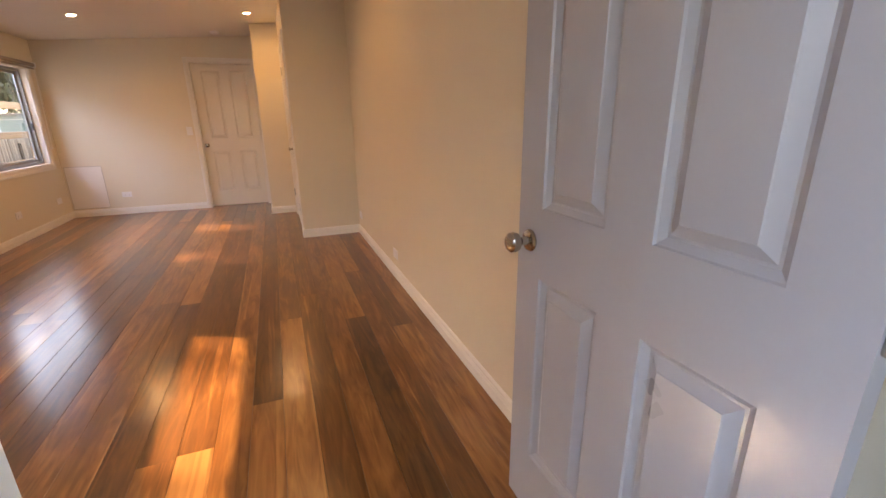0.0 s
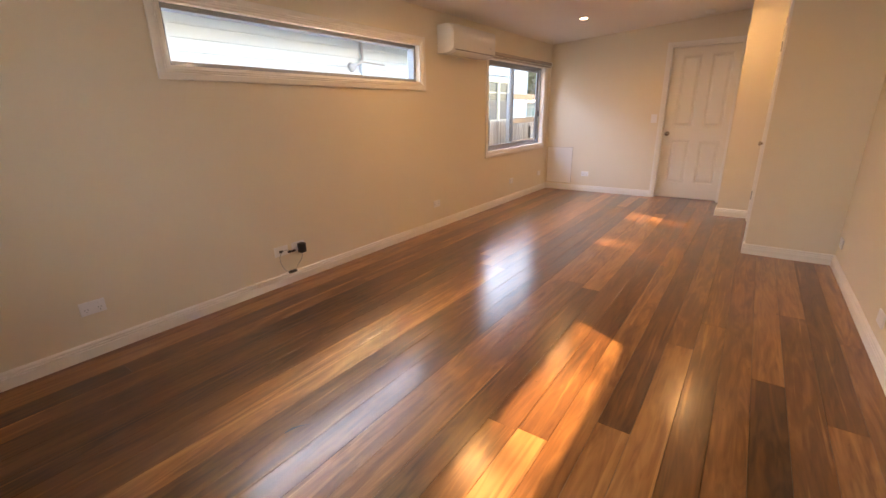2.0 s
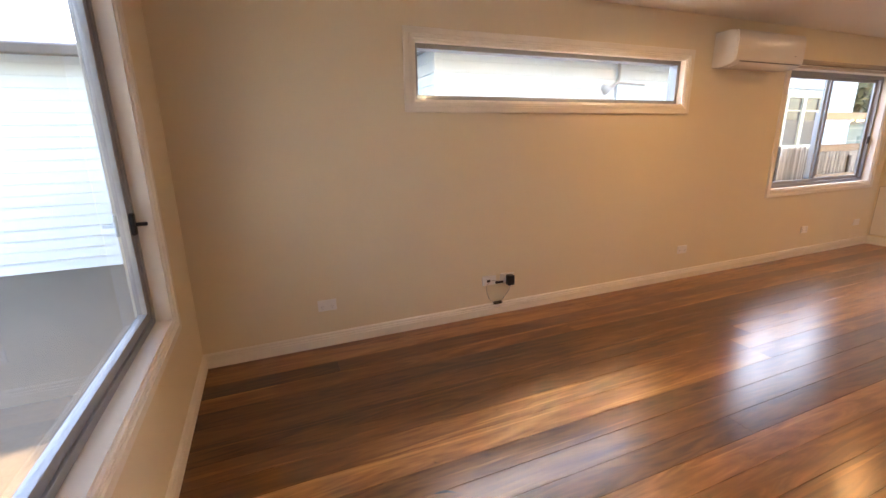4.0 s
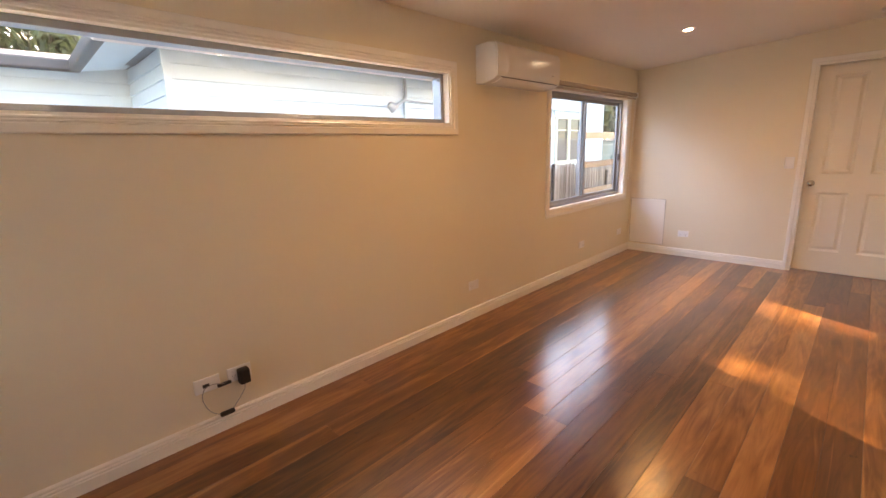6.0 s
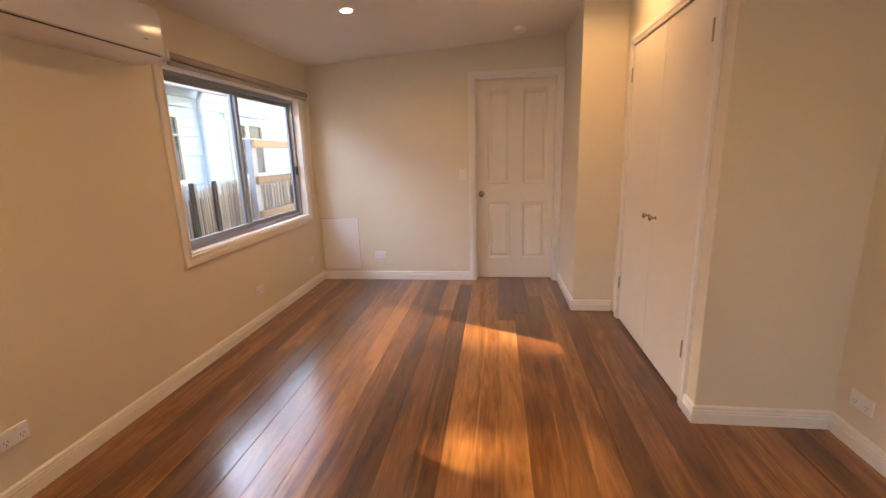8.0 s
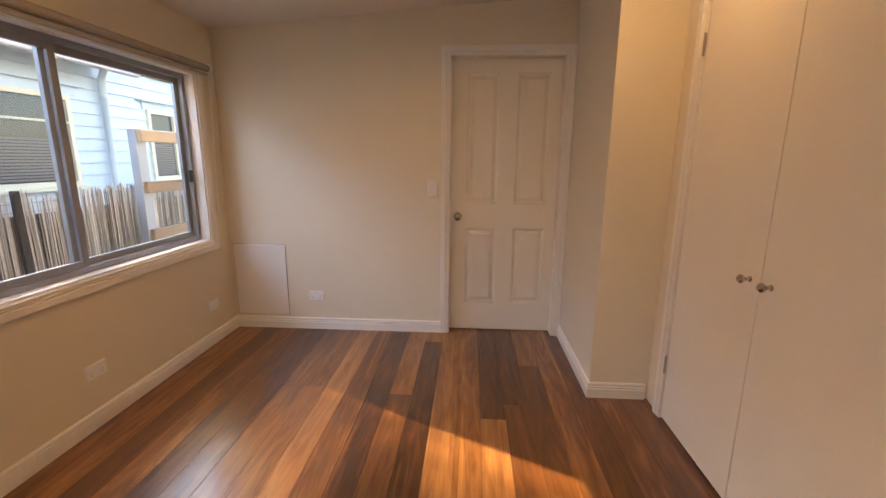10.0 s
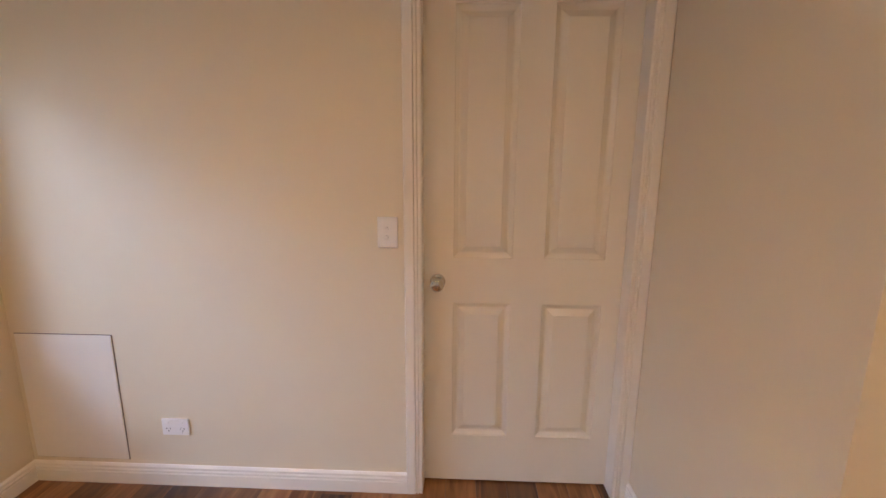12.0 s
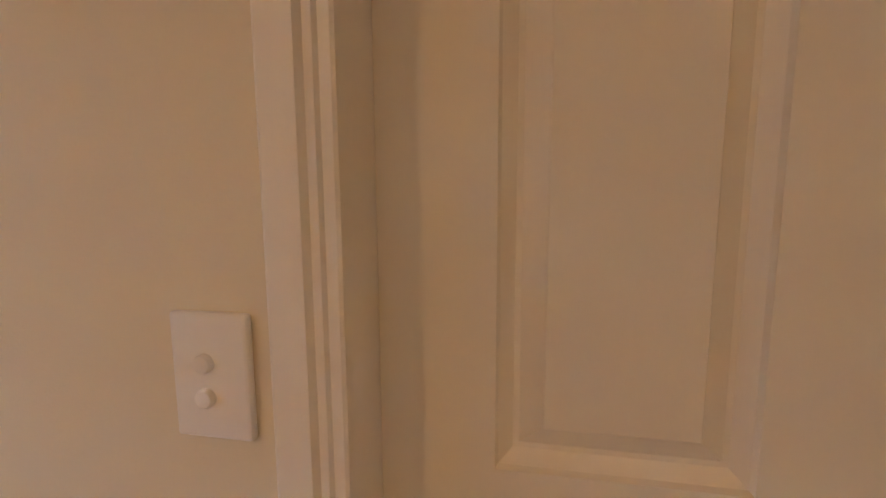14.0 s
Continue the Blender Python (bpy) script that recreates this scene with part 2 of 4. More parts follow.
M_RAIL = wood("weathered_pine_rail", (0.16, 0.10, 0.06), (0.34, 0.23, 0.14), (0.50, 0.37, 0.24), 0.7, along="Y", bump=0.3)
M_REED = foliage("dry_reed", (0.09, 0.065, 0.05), (0.80, 0.74, 0.66))
M_GUTTER_PALE = plain("pale_pink_gutter_paint", (0.72, 0.62, 0.58), 0.45, grain=40, vary=0.05)
M_CREAM = plain("cream_window_paint", (0.80, 0.72, 0.54), 0.45, grain=60, vary=0.05)
M_PIPEGREY = plain("grey_conduit_plastic", (0.42, 0.43, 0.44), 0.5, grain=60, vary=0.06)
M_DARKWOOD = plain("dark_weathered_stake", (0.030, 0.026, 0.026), 0.8, grain=40, vary=0.2, bump=0.1)
M_TEAL = plain("teal_grey_sheet", (0.16, 0.24, 0.25), 0.5, grain=30, vary=0.08)
M_GUTTER = plain("brown_gutter_paint", (0.075, 0.062, 0.060), 0.45, grain=40, vary=0.08)
M_HEDGE = foliage("olive_leaf", (0.035, 0.045, 0.02), (0.20, 0.21, 0.09))
M_BARK = plain("bark", (0.13, 0.10, 0.08), 0.9, grain=30, vary=0.3, bump=0.2)
M_GROUND = plain("dirt_and_gravel", (0.15, 0.13, 0.105), 0.95, grain=25, vary=0.3, bump=0.3, patch=1.0, wear=0.2)
M_CONCRETE = plain("porch_concrete", (0.36, 0.35, 0.33), 0.85, grain=40, vary=0.15, bump=0.1)
M_FLOOR = floor_wood("polished_hardwood_board", (0.046, 0.0150, 0.0042), (0.160, 0.059, 0.0152), (0.40, 0.178, 0.056), 0.30, 0.25)
M_SUBFLOOR = plain("dark_subfloor", (0.03, 0.018, 0.01), 0.9)


# ---- mesh helpers ----
def smooth_by_angle(me, degrees=35):
    me.polygons.foreach_set("use_smooth", [True] * len(me.polygons))
    me.set_sharp_from_angle(angle=radians(degrees))


def part(name, bm, material, parent=None, label="", smooth=False):
    """One mesh object out of a bmesh, under its thing or at top level."""
    bmesh.ops.recalc_face_normals(bm, faces=bm.faces)
    me = bpy.data.meshes.new(name)
    bm.to_mesh(me)
    bm.free()
    me.materials.append(material)
    if smooth:
        smooth_by_angle(me)
    ob = new(name, me)
    if parent is not None:
        ob.parent = parent
    if label:
        ob["label"] = label
    return ob


def thing(name, m=None, label="", category="", group="", kind=""):
    ob = new(name)
    ob.empty_display_size = 0.1
    if m is not None:
        ob.matrix_basis = m
    return tagged(ob, label, category, group, kind)


def box(bm, x0, x1, y0, y1, z0, z1, bevel=0.0, seg=2):
    res = bmesh.ops.create_cube(bm, size=1.0)
    vs = res["verts"]
    for v in vs:
        v.co = Vector(((x0 + x1) / 2 + v.co.x * (x1 - x0), (y0 + y1) / 2 + v.co.y * (y1 - y0), (z0 + z1) / 2 + v.co.z * (z1 - z0)))
    if bevel:
        es = {e for v in vs for e in v.link_edges}
        bmesh.ops.bevel(bm, geom=list(es), offset=bevel, segments=seg, affect="EDGES", profile=0.5)
    return bm


def boxes(*bs, bevel=0.0):
    bm = bmesh.new()
    for b in bs:
        box(bm, *b, bevel=bevel)
    return bm


def lathe(bm, profile, n=24, m=None):
    """Turns (radius, height) pairs round the z axis."""
    rings = []
    for r, h in profile:
        ring = []
        for i in range(n):
            a = 2 * math.pi * i / n
            co = Vector((r * math.cos(a), r * math.sin(a), h))
            ring.append(bm.verts.new(m @ co if m else co))
        rings.append(ring)
    for a, b in zip(rings, rings[1:]):
        for i in range(n):
            bm.faces.new((a[i], a[(i + 1) % n], b[(i + 1) % n], b[i]))
    bm.faces.new(rings[0])
    bm.faces.new(rings[-1])
    return bm


def tube(bm, points, r, n=8):
    pts = [Vector(p) for p in points]
    rings = []
    for i, p in enumerate(pts):
        d = (pts[min(i + 1, len(pts) - 1)] - pts[max(i - 1, 0)]).normalized()
        q = d.to_track_quat("Z", "Y")
        rings.append([bm.verts.new(p + q @ Vector((r * math.cos(2 * math.pi * k / n), r * math.sin(2 * math.pi * k / n), 0))) for k in range(n)])
    for a, b in zip(rings, rings[1:]):
        for k in range(n):
            bm.faces.new((a[k], a[(k + 1) % n], b[(k + 1) % n], b[k]))
    bm.faces.new(rings[0])
    bm.faces.new(rings[-1])
    return bm


def curve_points(ctrl, n=8):
    """A smooth line through control points."""
    p = [Vector(c) for c in ctrl]
    p = [2 * p[0] - p[1]] + p + [2 * p[-1] - p[-2]]
    out = []
    for i in range(1, len(p) - 2):
        for k in range(n):
            t = k / n
            a, b, c, d = p[i - 1:i + 3]
            out.append(0.5 * (2 * b + (c - a) * t + (2 * a - 5 * b + 4 * c - d) * t * t + (3 * b - a - 3 * c + d) * t ** 3))
    out.append(p[-2])
    return out


SKIRT = ((0.0, 0.0), (0.016, 0.0), (0.016, 0.052), (0.0100, 0.0555), (0.0150, 0.059), (0.016, 0.063), (0.0150, 0.067), (0.0090, 0.0705), (0.0135, 0.074), (0.0125, 0.083), (0.005, 0.090), (0.0, 0.090))
ARCHITRAVE = ((0.0, 0.0), (0.0, 0.0095), (0.003, 0.0120), (0.010, 0.0120), (0.012, 0.0080), (0.0145, 0.0080), (0.017, 0.0130), (0.0225, 0.0130), (0.0245, 0.0085), (0.027, 0.0085), (0.031, 0.0160), (0.062, 0.0168), (0.0662, 0.0130), (0.0662, 0.0))


def skirting(bm, p0, p1, out, m0=0, m1=0):
    """A skirting board from p0 to p1 (plan), facing out; m0, m1: mitre at the ends (1 outer corner, -1 inner)."""
    p0, p1, out = Vector((*p0, 0)), Vector((*p1, 0)), Vector((*out, 0))
    along = (p1 - p0).normalized()
    a = [bm.verts.new(p0 + out * d - along * d * m0 + Vector((0, 0, z))) for d, z in SKIRT]
    b = [bm.verts.new(p1 + out * d + along * d * m1 + Vector((0, 0, z))) for d, z in SKIRT]
    n = len(SKIRT)
    for i in range(n):
        bm.faces.new((a[i], a[(i + 1) % n], b[(i + 1) % n], b[i]))
    bm.faces.new(a)
    bm.faces.new(b)
    return bm


def architrave(bm, place, a0, a1, z0, z1, closed, profile=ARCHITRAVE, sides="ltr"):
    """Mitred moulding round an opening a0..a1, z0..z1. place(a, z, d): a point, d proud of the wall. Open at the floor unless closed."""
    n = len(profile)
    cols = []
    for o, d in profile:
        zb = z0 - o if closed else z0
        cols.append([place(a0 - o, zb, d), place(a0 - o, z1 + o, d), place(a1 + o, z1 + o, d), place(a1 + o, zb, d)])
    rows = [[bm.verts.new(c[i]) for c in cols] for i in range(4)]
    for i, j in [(0, 1), (1, 2), (2, 3)] + ([(3, 0)] if closed else []):
        for k in range(n):
            bm.faces.new((rows[i][k], rows[i][(k + 1) % n], rows[j][(k + 1) % n], rows[j][k]))
    if not closed:
        bm.faces.new(rows[0])
        bm.faces.new(rows[3])
    return bm


def wall_with_openings(bm, place, a0, a1, z0, z1, thick, holes):
    """A wall as blocks round its openings. place(a, z, d): d runs into the wall."""
    cuts_a = sorted({a0, a1, *(v for h in holes for v in h[:2])})
    for u, v in zip(cuts_a, cuts_a[1:]):
        spans = sorted((h[2], h[3]) for h in holes if h[0] <= u + 1e-6 and h[1] >= v - 1e-6)
        low = z0
        pieces = []
        for s, e in spans:
            if s > low + 1e-6:
                pieces.append((low, s))
            low = e
        if z1 > low + 1e-6:
            pieces.append((low, z1))
        for s, e in pieces:
            c = [place(a, z, d) for a in (u, v) for z in (s, e) for d in (0, thick)]
            lo = [min(p[i] for p in c) for i in range(3)]
            hi = [max(p[i] for p in c) for i in range(3)]
            box(bm, lo[0], hi[0], lo[1], hi[1], lo[2], hi[2])
    bmesh.ops.remove_doubles(bm, verts=bm.verts, dist=1e-5)
    return bm


# ---- the room's plan ----
XW, XE, YS, YN = -2.487, 0.985, 0.19, 7.2        # inner faces
X_SIDE, Y_NIB, X_CUP, Y_RET = 0.056, 6.341, 0.378, 4.821
TH = 0.12
W1 = (1.556, 3.877, 1.525, 1.882)              # high window: y0 y1 z0 z1
W2 = (5.215, 6.965, 0.742, 1.875)                # sliding window
W3 = (-1.95, -0.58, 0.525, 2.0)               # front window: x0 x1 z0 z1
D1 = (-0.79, -0.010, 0.0, 2.015)              # inner door
D2 = (0.10, 0.84, 0.0, 2.03)                   # entrance
CUP = (4.985, 6.158, 0.0, 2.02)                  # cupboard doors


def west(a, z, d):
    return (XW + d, a, z)


def west_in(a, z, d):
    return (XW - d, a, z)


def north(a, z, d):
    return (a, YN - d, z)


def north_in(a, z, d):
    return (a, YN + d, z)


def south(a, z, d):
    return (a, YS + d, z)


def south_in(a, z, d):
    return (a, YS - d, z)


def cup(a, z, d):
    return (X_CUP - d, a, z)


def cup_in(a, z, d):
    return (X_CUP + d, a, z)


def structure(name, bm, material, label, smooth=False):
    return tagged(part(name, bm, material, None, "", smooth), label, name.split("_")[0], "", "structure")


TOP = 2.62
structure("wall_west", wall_with_openings(bmesh.new(), west_in, YS - TH, YN + TH, -0.03, TOP, TH, [W1, W2]), M_WALL, "cream painted plaster wall with two windows")
structure("wall_north", wall_with_openings(bmesh.new(), north_in, XW, X_SIDE + 0.12, -0.03, TOP, TH + 0.03, [(D1[0] - 0.02, D1[1] + 0.02, -0.03, D1[3] + 0.02)]), M_WALL, "cream painted plaster end wall with a panelled door")
structure("wall_south", wall_with_openings(bmesh.new(), south_in, XW, XE, -0.03, TOP, TH, [W3, (D2[0] - 0.02, D2[1] + 0.02, -0.03, D2[3] + 0.02)]), M_WALL, "cream painted plaster wall with entrance and window")
structure("wall_east", boxes((XE, XE + TH, YS - TH, YN + TH, -0.03, TOP)), M_WALL, "plain cream painted plaster side wall")
structure("wall_cupboard", wall_with_openings(bmesh.new(), cup_in, Y_RET, Y_NIB, -0.03, TOP, 0.09, [(CUP[0] - 0.018, CUP[1] + 0.018, -0.03, CUP[3] + 0.018)]), M_WALL, "cream painted wall round the built-in cupboard")
structure("wall_return", boxes((X_CUP + 0.09, XE, Y_RET, Y_RET + 0.09, -0.03, TOP)), M_WALL, "short cream painted return wall beside the cupboard")
structure("wall_nib", boxes((X_SIDE, XE, Y_NIB, Y_NIB + 0.11, -0.03, TOP)), M_WALL, "cream painted wall end past the cupboard")
structure("wall_hall", boxes((XW, X_SIDE + 0.12, YN + 0.32, YN + 0.40, -0.03, TOP), (-1.3, -1.22, YN + 0.15, YN + 0.32, -0.03, TOP), (X_SIDE + 0.12, X_SIDE + 0.2, YN, YN + 0.4, -0.03, TOP)), M_WALL, "plain wall of the hall behind the inner door")
structure("wall_side", boxes((X_SIDE, X_SIDE + 0.11, Y_NIB + 0.11, YN, -0.03, TOP)), M_WALL, "cream painted side wall beside the inner door")

bm = bmesh.new()
for x in (XW - TH, XE + TH):
    for y in (YS - TH, YN + TH + 0.05):
        for z in (0, 0.12):
            bm.verts.new((x, y, ceiling_z(x) + z))
bmesh.ops.convex_hull(bm, input=bm.verts)
structure("ceiling", bm, M_CEIL, "white painted plaster ceiling sloping gently to the window wall")

# skirtings
bm = bmesh.new()
skirting(bm, (XW, YS), (XW, YN), (1, 0), -1, -1)
skirting(bm, (XW, YN), (D1[0] - 0.064, YN), (0, -1), -1, 0)
structure("baseboard_west_north", bm, M_TRIM, "white grooved timber skirting board")
bm = bmesh.new()
skirting(bm, (X_SIDE, YN - 0.018), (X_SIDE, Y_NIB), (-1, 0), 0, 1)
skirting(bm, (X_SIDE, Y_NIB), (X_CUP - 0.018, Y_NIB), (0, -1), 1, 0)
structure("baseboard_nib", bm, M_TRIM, "white grooved timber skirting board")
bm = bmesh.new()
skirting(bm, (X_CUP, CUP[0] - 0.064), (X_CUP, Y_RET), (-1, 0), 0, 1)
skirting(bm, (X_CUP, Y_RET), (XE, Y_RET), (0, -1), 1, -1)
skirting(bm, (XE, Y_RET), (XE, YS), (-1, 0), -1, -1)
structure("baseboard_east", bm, M_TRIM, "white grooved timber skirting board")
bm = bmesh.new()
skirting(bm, (XW, YS), (D2[0] - 0.064, YS), (0, 1), -1, 0)
structure("baseboard_south", bm, M_TRIM, "white grooved timber skirting board")


# ---- doors ----
def knob(parent, m, label="brushed nickel round door knob"):
    k = part("door_knob", lathe(bmesh.new(), ((0.0305, 0.0), (0.031, 0.004), (0.027, 0.009), (0.013, 0.012), (0.011, 0.030), (0.016, 0.036), (0.0245, 0.042), (0.0275, 0.052), (0.0265, 0.062), (0.019, 0.070), (0.008, 0.0725)), 28), M_NICKEL, parent, label, smooth=True)
    k.matrix_basis = m
    return k


def panel_leaf(bm, w, h, thick, cols, rows):
    """A moulded panel door leaf: x 0..w, z 0..h, face towards -y at y = 0."""
    xs = [0] + [v for c in cols for v in c] + [w]
    zs = [0] + [v for r in rows for v in r] + [h]
    steps = ((0.0, 0.0), (0.003, 0.0060), (0.011, 0.0110), (0.017, 0.0150), (0.023, 0.0150), (0.045, 0.0030), (0.047, 0.0008))
    for i in range(len(xs) - 1):
        for j in range(len(zs) - 1):
            x0, x1, z0, z1 = xs[i], xs[i + 1], zs[j], zs[j + 1]
            if i % 2 == 1 and j % 2 == 1:
                loops = []
                for o, d in steps:
                    loops.append([bm.verts.new((x, d, z)) for x, z in ((x0 + o, z0 + o), (x1 - o, z0 + o), (x1 - o, z1 - o), (x0 + o, z1 - o))])
                for a, b in zip(loops, loops[1:]):
                    for k in range(4):
                        bm.faces.new((a[k], a[(k + 1) % 4], b[(k + 1) % 4], b[k]))
                bm.faces.new(loops[-1])
            else:
                bm.faces.new([bm.verts.new((x, 0, z)) for x, z in ((x0, z0), (x1, z0), (x1, z1), (x0, z1))])
    bmesh.ops.remove_doubles(bm, verts=bm.verts, dist=1e-5)
    rim = [e for e in bm.edges if e.is_boundary]
    ext = bmesh.ops.extrude_edge_only(bm, edges=rim)
    for v in [g for g in ext["geom"] if isinstance(g, bmesh.types.BMVert)]:
        v.co.y = thick
    bmesh.ops.holes_fill(bm, edges=[e for e in bm.edges if e.is_boundary], sides=0)
    return bm


# inner door, closed, set back in its jamb
DY = 7.272
door1 = thing("door_1", pose((D1[0] + D1[1]) / 2, DY, 0), "closed white four-panel door with a nickel knob", "door", "", "structure")
W = D1[1] - D1[0]
cols1 = ((0.117, 0.349), (0.472, 0.706))
rows1 = ((0.216, 0.806), (0.990, 1.912))
leaf = part("door_leaf", panel_leaf(bmesh.new(), W - 0.0008, 2.006, 0.035, cols1, rows1), M_DOOR, door1)
leaf.matrix_basis = pose(-W / 2 + 0.0004, 0, 0.008)
knob(leaf, pose(0.056, 0.0, 0.895, 90, 0, 0))
bm = bmesh.new()
for x0, x1 in ((-W / 2 - 0.02, -W / 2), (W / 2, W / 2 + 0.02)):
    box(bm, x0, x1, YN - DY - 0.001, 0.05, -0.002, D1[3])
box(bm, -W / 2 - 0.02, W / 2 + 0.02, YN - DY - 0.001, 0.05, D1[3], D1[3] + 0.02)
part("door_jamb", bm, M_TRIM, door1)
bm = boxes((-W / 2 - 0.001, -W / 2 + 0.014, 0.0365, 0.052, 0.0, D1[3]), (W / 2 - 0.014, W / 2 + 0.001, 0.0365, 0.052, 0.0, D1[3]), (-W / 2 + 0.014, W / 2 - 0.014, 0.0365, 0.052, D1[3] - 0.014, D1[3] + 0.001))
part("door_stop", bm, M_TRIM, door1, "white timber door stop")
arch = architrave(bmesh.new(), lambda a, z, d: (a - (D1[0] + D1[1]) / 2, YN - d - DY, z), D1[0], D1[1], 0.0, D1[3], False)
part("architrave", arch, M_TRIM, door1, "white moulded door architrave")

# entrance door, swung open along the side wall; its colour holds the shade
door2 = thing("door_2", pose(0.80, 0.284, 0), "panelled entrance door standing open beside the wall, dim daylight put into its grey-blue colour", "door", "", "structure")
leaf2 = part("door_leaf", panel_leaf(bmesh.new(), 0.787, 2.005, 0.038, ((0.108, 0.334), (0.458, 0.682)), ((0.218, 0.796), (0.985, 1.905))), M_DOOR_SHADED, door2)
leaf2.matrix_basis = pose(0, 0.789, 0.010, 0, 0, -90)
knob(leaf2, pose(0.060, 0.0, 0.892, 90, 0, 0), "polished nickel round door knob")
for z in (0.25, 1.0, 1.8):
    part("hinge", lathe(bmesh.new(), ((0.006, z - 0.05), (0.007, z - 0.048), (0.007, z + 0.048), (0.006, z + 0.05)), 10), M_STEEL, door2, "", True).matrix_basis = pose(0.012, -0.004, 0)
frame2 = thing("door_frame_2", pose(0, YS, 0), "white timber frame of the entrance", "door frame", "", "structure")
bm = boxes((D2[0] - 0.02, D2[0], -TH - 0.001, 0.001, 0, D2[3] + 0.02), (D2[1], D2[1] + 0.02, -TH - 0.001, 0.001, 0, D2[3] + 0.02), (D2[0], D2[1], -TH - 0.001, 0.001, D2[3], D2[3] + 0.02))
part("door_jamb", bm, M_TRIM, frame2)
part("architrave", architrave(bmesh.new(), lambda a, z, d: (a, d, z), D2[0], D2[1], 0.0, D2[3], False), M_TRIM, frame2)

# cupboard with a pair of flush doors
cupboard = thing("built_in_cupboard", pose(X_CUP, 0, 0), "built-in cupboard with two closed flush white doors", "cupboard")
mid = 5.579
for y0, y1, yh, yk in ((CUP[0] + 0.003, mid - 0.0015, CUP[0], mid - 0.056), (mid + 0.0015, CUP[1] - 0.003, CUP[1], mid + 0.056)):
    lf = part("cupboard_door", boxes((0.0, 0.034, y0, y1, 0.012, CUP[3] - 0.005), bevel=0.0015), M_DOOR, cupboard, "flush white cupboard door")
    kn = part("knob", lathe(bmesh.new(), ((0.011, 0.0), (0.0115, 0.003), (0.007, 0.006), (0.006, 0.018), (0.012, 0.024), (0.0165, 0.031), (0.0165, 0.037), (0.011, 0.043), (0.004, 0.0445)), 22), M_NICKEL, lf, "small brushed nickel knob", True)
    kn.matrix_basis = pose(0, yk, 0.905, 0, -90, 0)
    for z in (0.305, 1.82):
        bm = lathe(bmesh.new(), ((0.004, z - 0.048), (0.0055, z - 0.046), (0.0055, z + 0.046), (0.004, z + 0.048)), 10)
        hg = part("hinge", bm, M_STEEL, cupboard, "dull steel butt hinge", True)
        hg.matrix_basis = pose(-0.011, yh + (0.007 if yh == CUP[0] else -0.007), 0)
bm = boxes((0.0, 0.09, CUP[0] - 0.018, CUP[0], 0.0, CUP[3]), (0.0, 0.09, CUP[1], CUP[1] + 0.018, 0.0, CUP[3]), (0.0, 0.09, CUP[0] - 0.018, CUP[1] + 0.018, CUP[3], CUP[3] + 0.018))
part("cupboard_jamb", bm, M_TRIM, cupboard)
part("architrave", architrave(bmesh.new(), lambda a, z, d: (-d, a, z), CUP[0], CUP[1], 0.0, CUP[3], False), M_TRIM, cupboard, "white moulded cupboard architrave")


# ---- windows ----
def bars(bm, place, a0, a1, z0, z1, w, d0, d1, bevel=0.0015):
    """A frame of four bars of width w, from depth d0 to d1."""
    for u0, u1, s0, s1 in ((a0, a0 + w, z0, z1), (a1 - w, a1, z0, z1), (a0 + w, a1 - w, z0, z0 + w), (a0 + w, a1 - w, z1 - w, z1)):
        p, q = place(u0, s0, d0), place(u1, s1, d1)
        box(bm, *(v for i in range(3) for v in sorted((p[i], q[i]))), bevel=bevel, seg=1)
    return bm


def slab(place, a0, a1, z0, z1, d0, d1, bevel=0.0):
    p, q = place(a0, z0, d0), place(a1, z1, d1)
    bm = bmesh.new()
    return box(bm, *(v for i in range(3) for v in sorted((p[i], q[i]))), bevel=bevel, seg=1)


def pane(place, a0, a1, z0, z1, d, parent):
    p = part("pane", slab(place, a0, a1, z0, z1, d, d + 0.005), M_GLASS, parent, "clear glass pane")
    p.visible_shadow = False
    return p


def window(name, inward, hole, label, frame_w=0.035, depth=0.062):
    """Lining, moulding, aluminium frame. inward(a, z, d): d runs out through the wall."""
    wdw = thing(name, None, label, "window", "", "structure")
    a0, a1, z0, z1 = hole
    bm = bmesh.new()
    bars(bm, inward, a0 - 0.0, a1 + 0.0, z0, z1, 0.012, -0.001, TH + 0.004, bevel=0)
    part("reveal_lining", bm, M_TRIM, wdw, "white timber reveal")
    arc = architrave(bmesh.new(), lambda a, z, d: inward(a, z, -d), a0, a1, z0, z1, True)
    part("architrave", arc, M_TRIM, wdw, "white moulded window architrave")
    bm = bmesh.new()
    bars(bm, inward, a0 + 0.012, a1 - 0.012, z0 + 0.012, z1 - 0.012, frame_w, depth, TH + 0.01)
    part("window_frame", bm, M_ALU, wdw, "grey aluminium window frame")
    return wdw


win1 = window("window_1", west_in, W1, "long narrow fixed highlight window in grey aluminium", 0.030, 0.050)
pane(west_in, W1[0] + 0.036, W1[1] - 0.036, W1[2] + 0.036, W1[3] - 0.036, 0.085, win1)

win2 = window("window_2", west_in, W2, "grey aluminium sliding window with two sashes", 0.03)
ym = 6.025
for nm, y0, y1, d0 in (("sash", W2[0] + 0.04, ym + 0.03, 0.068), ("sash", ym - 0.03, W2[1] - 0.04, 0.094)):
    bm = bmesh.new()
    bars(bm, west_in, y0, y1, W2[2] + 0.038, W2[3] - 0.038, 0.038, d0, d0 + 0.022)
    sash = part(nm, bm, M_ALU, win2, "grey aluminium sliding sash")
    pane(west_in, y0 + 0.03, y1 - 0.03, W2[2] + 0.066, W2[3] - 0.066, d0 + 0.008, sash)
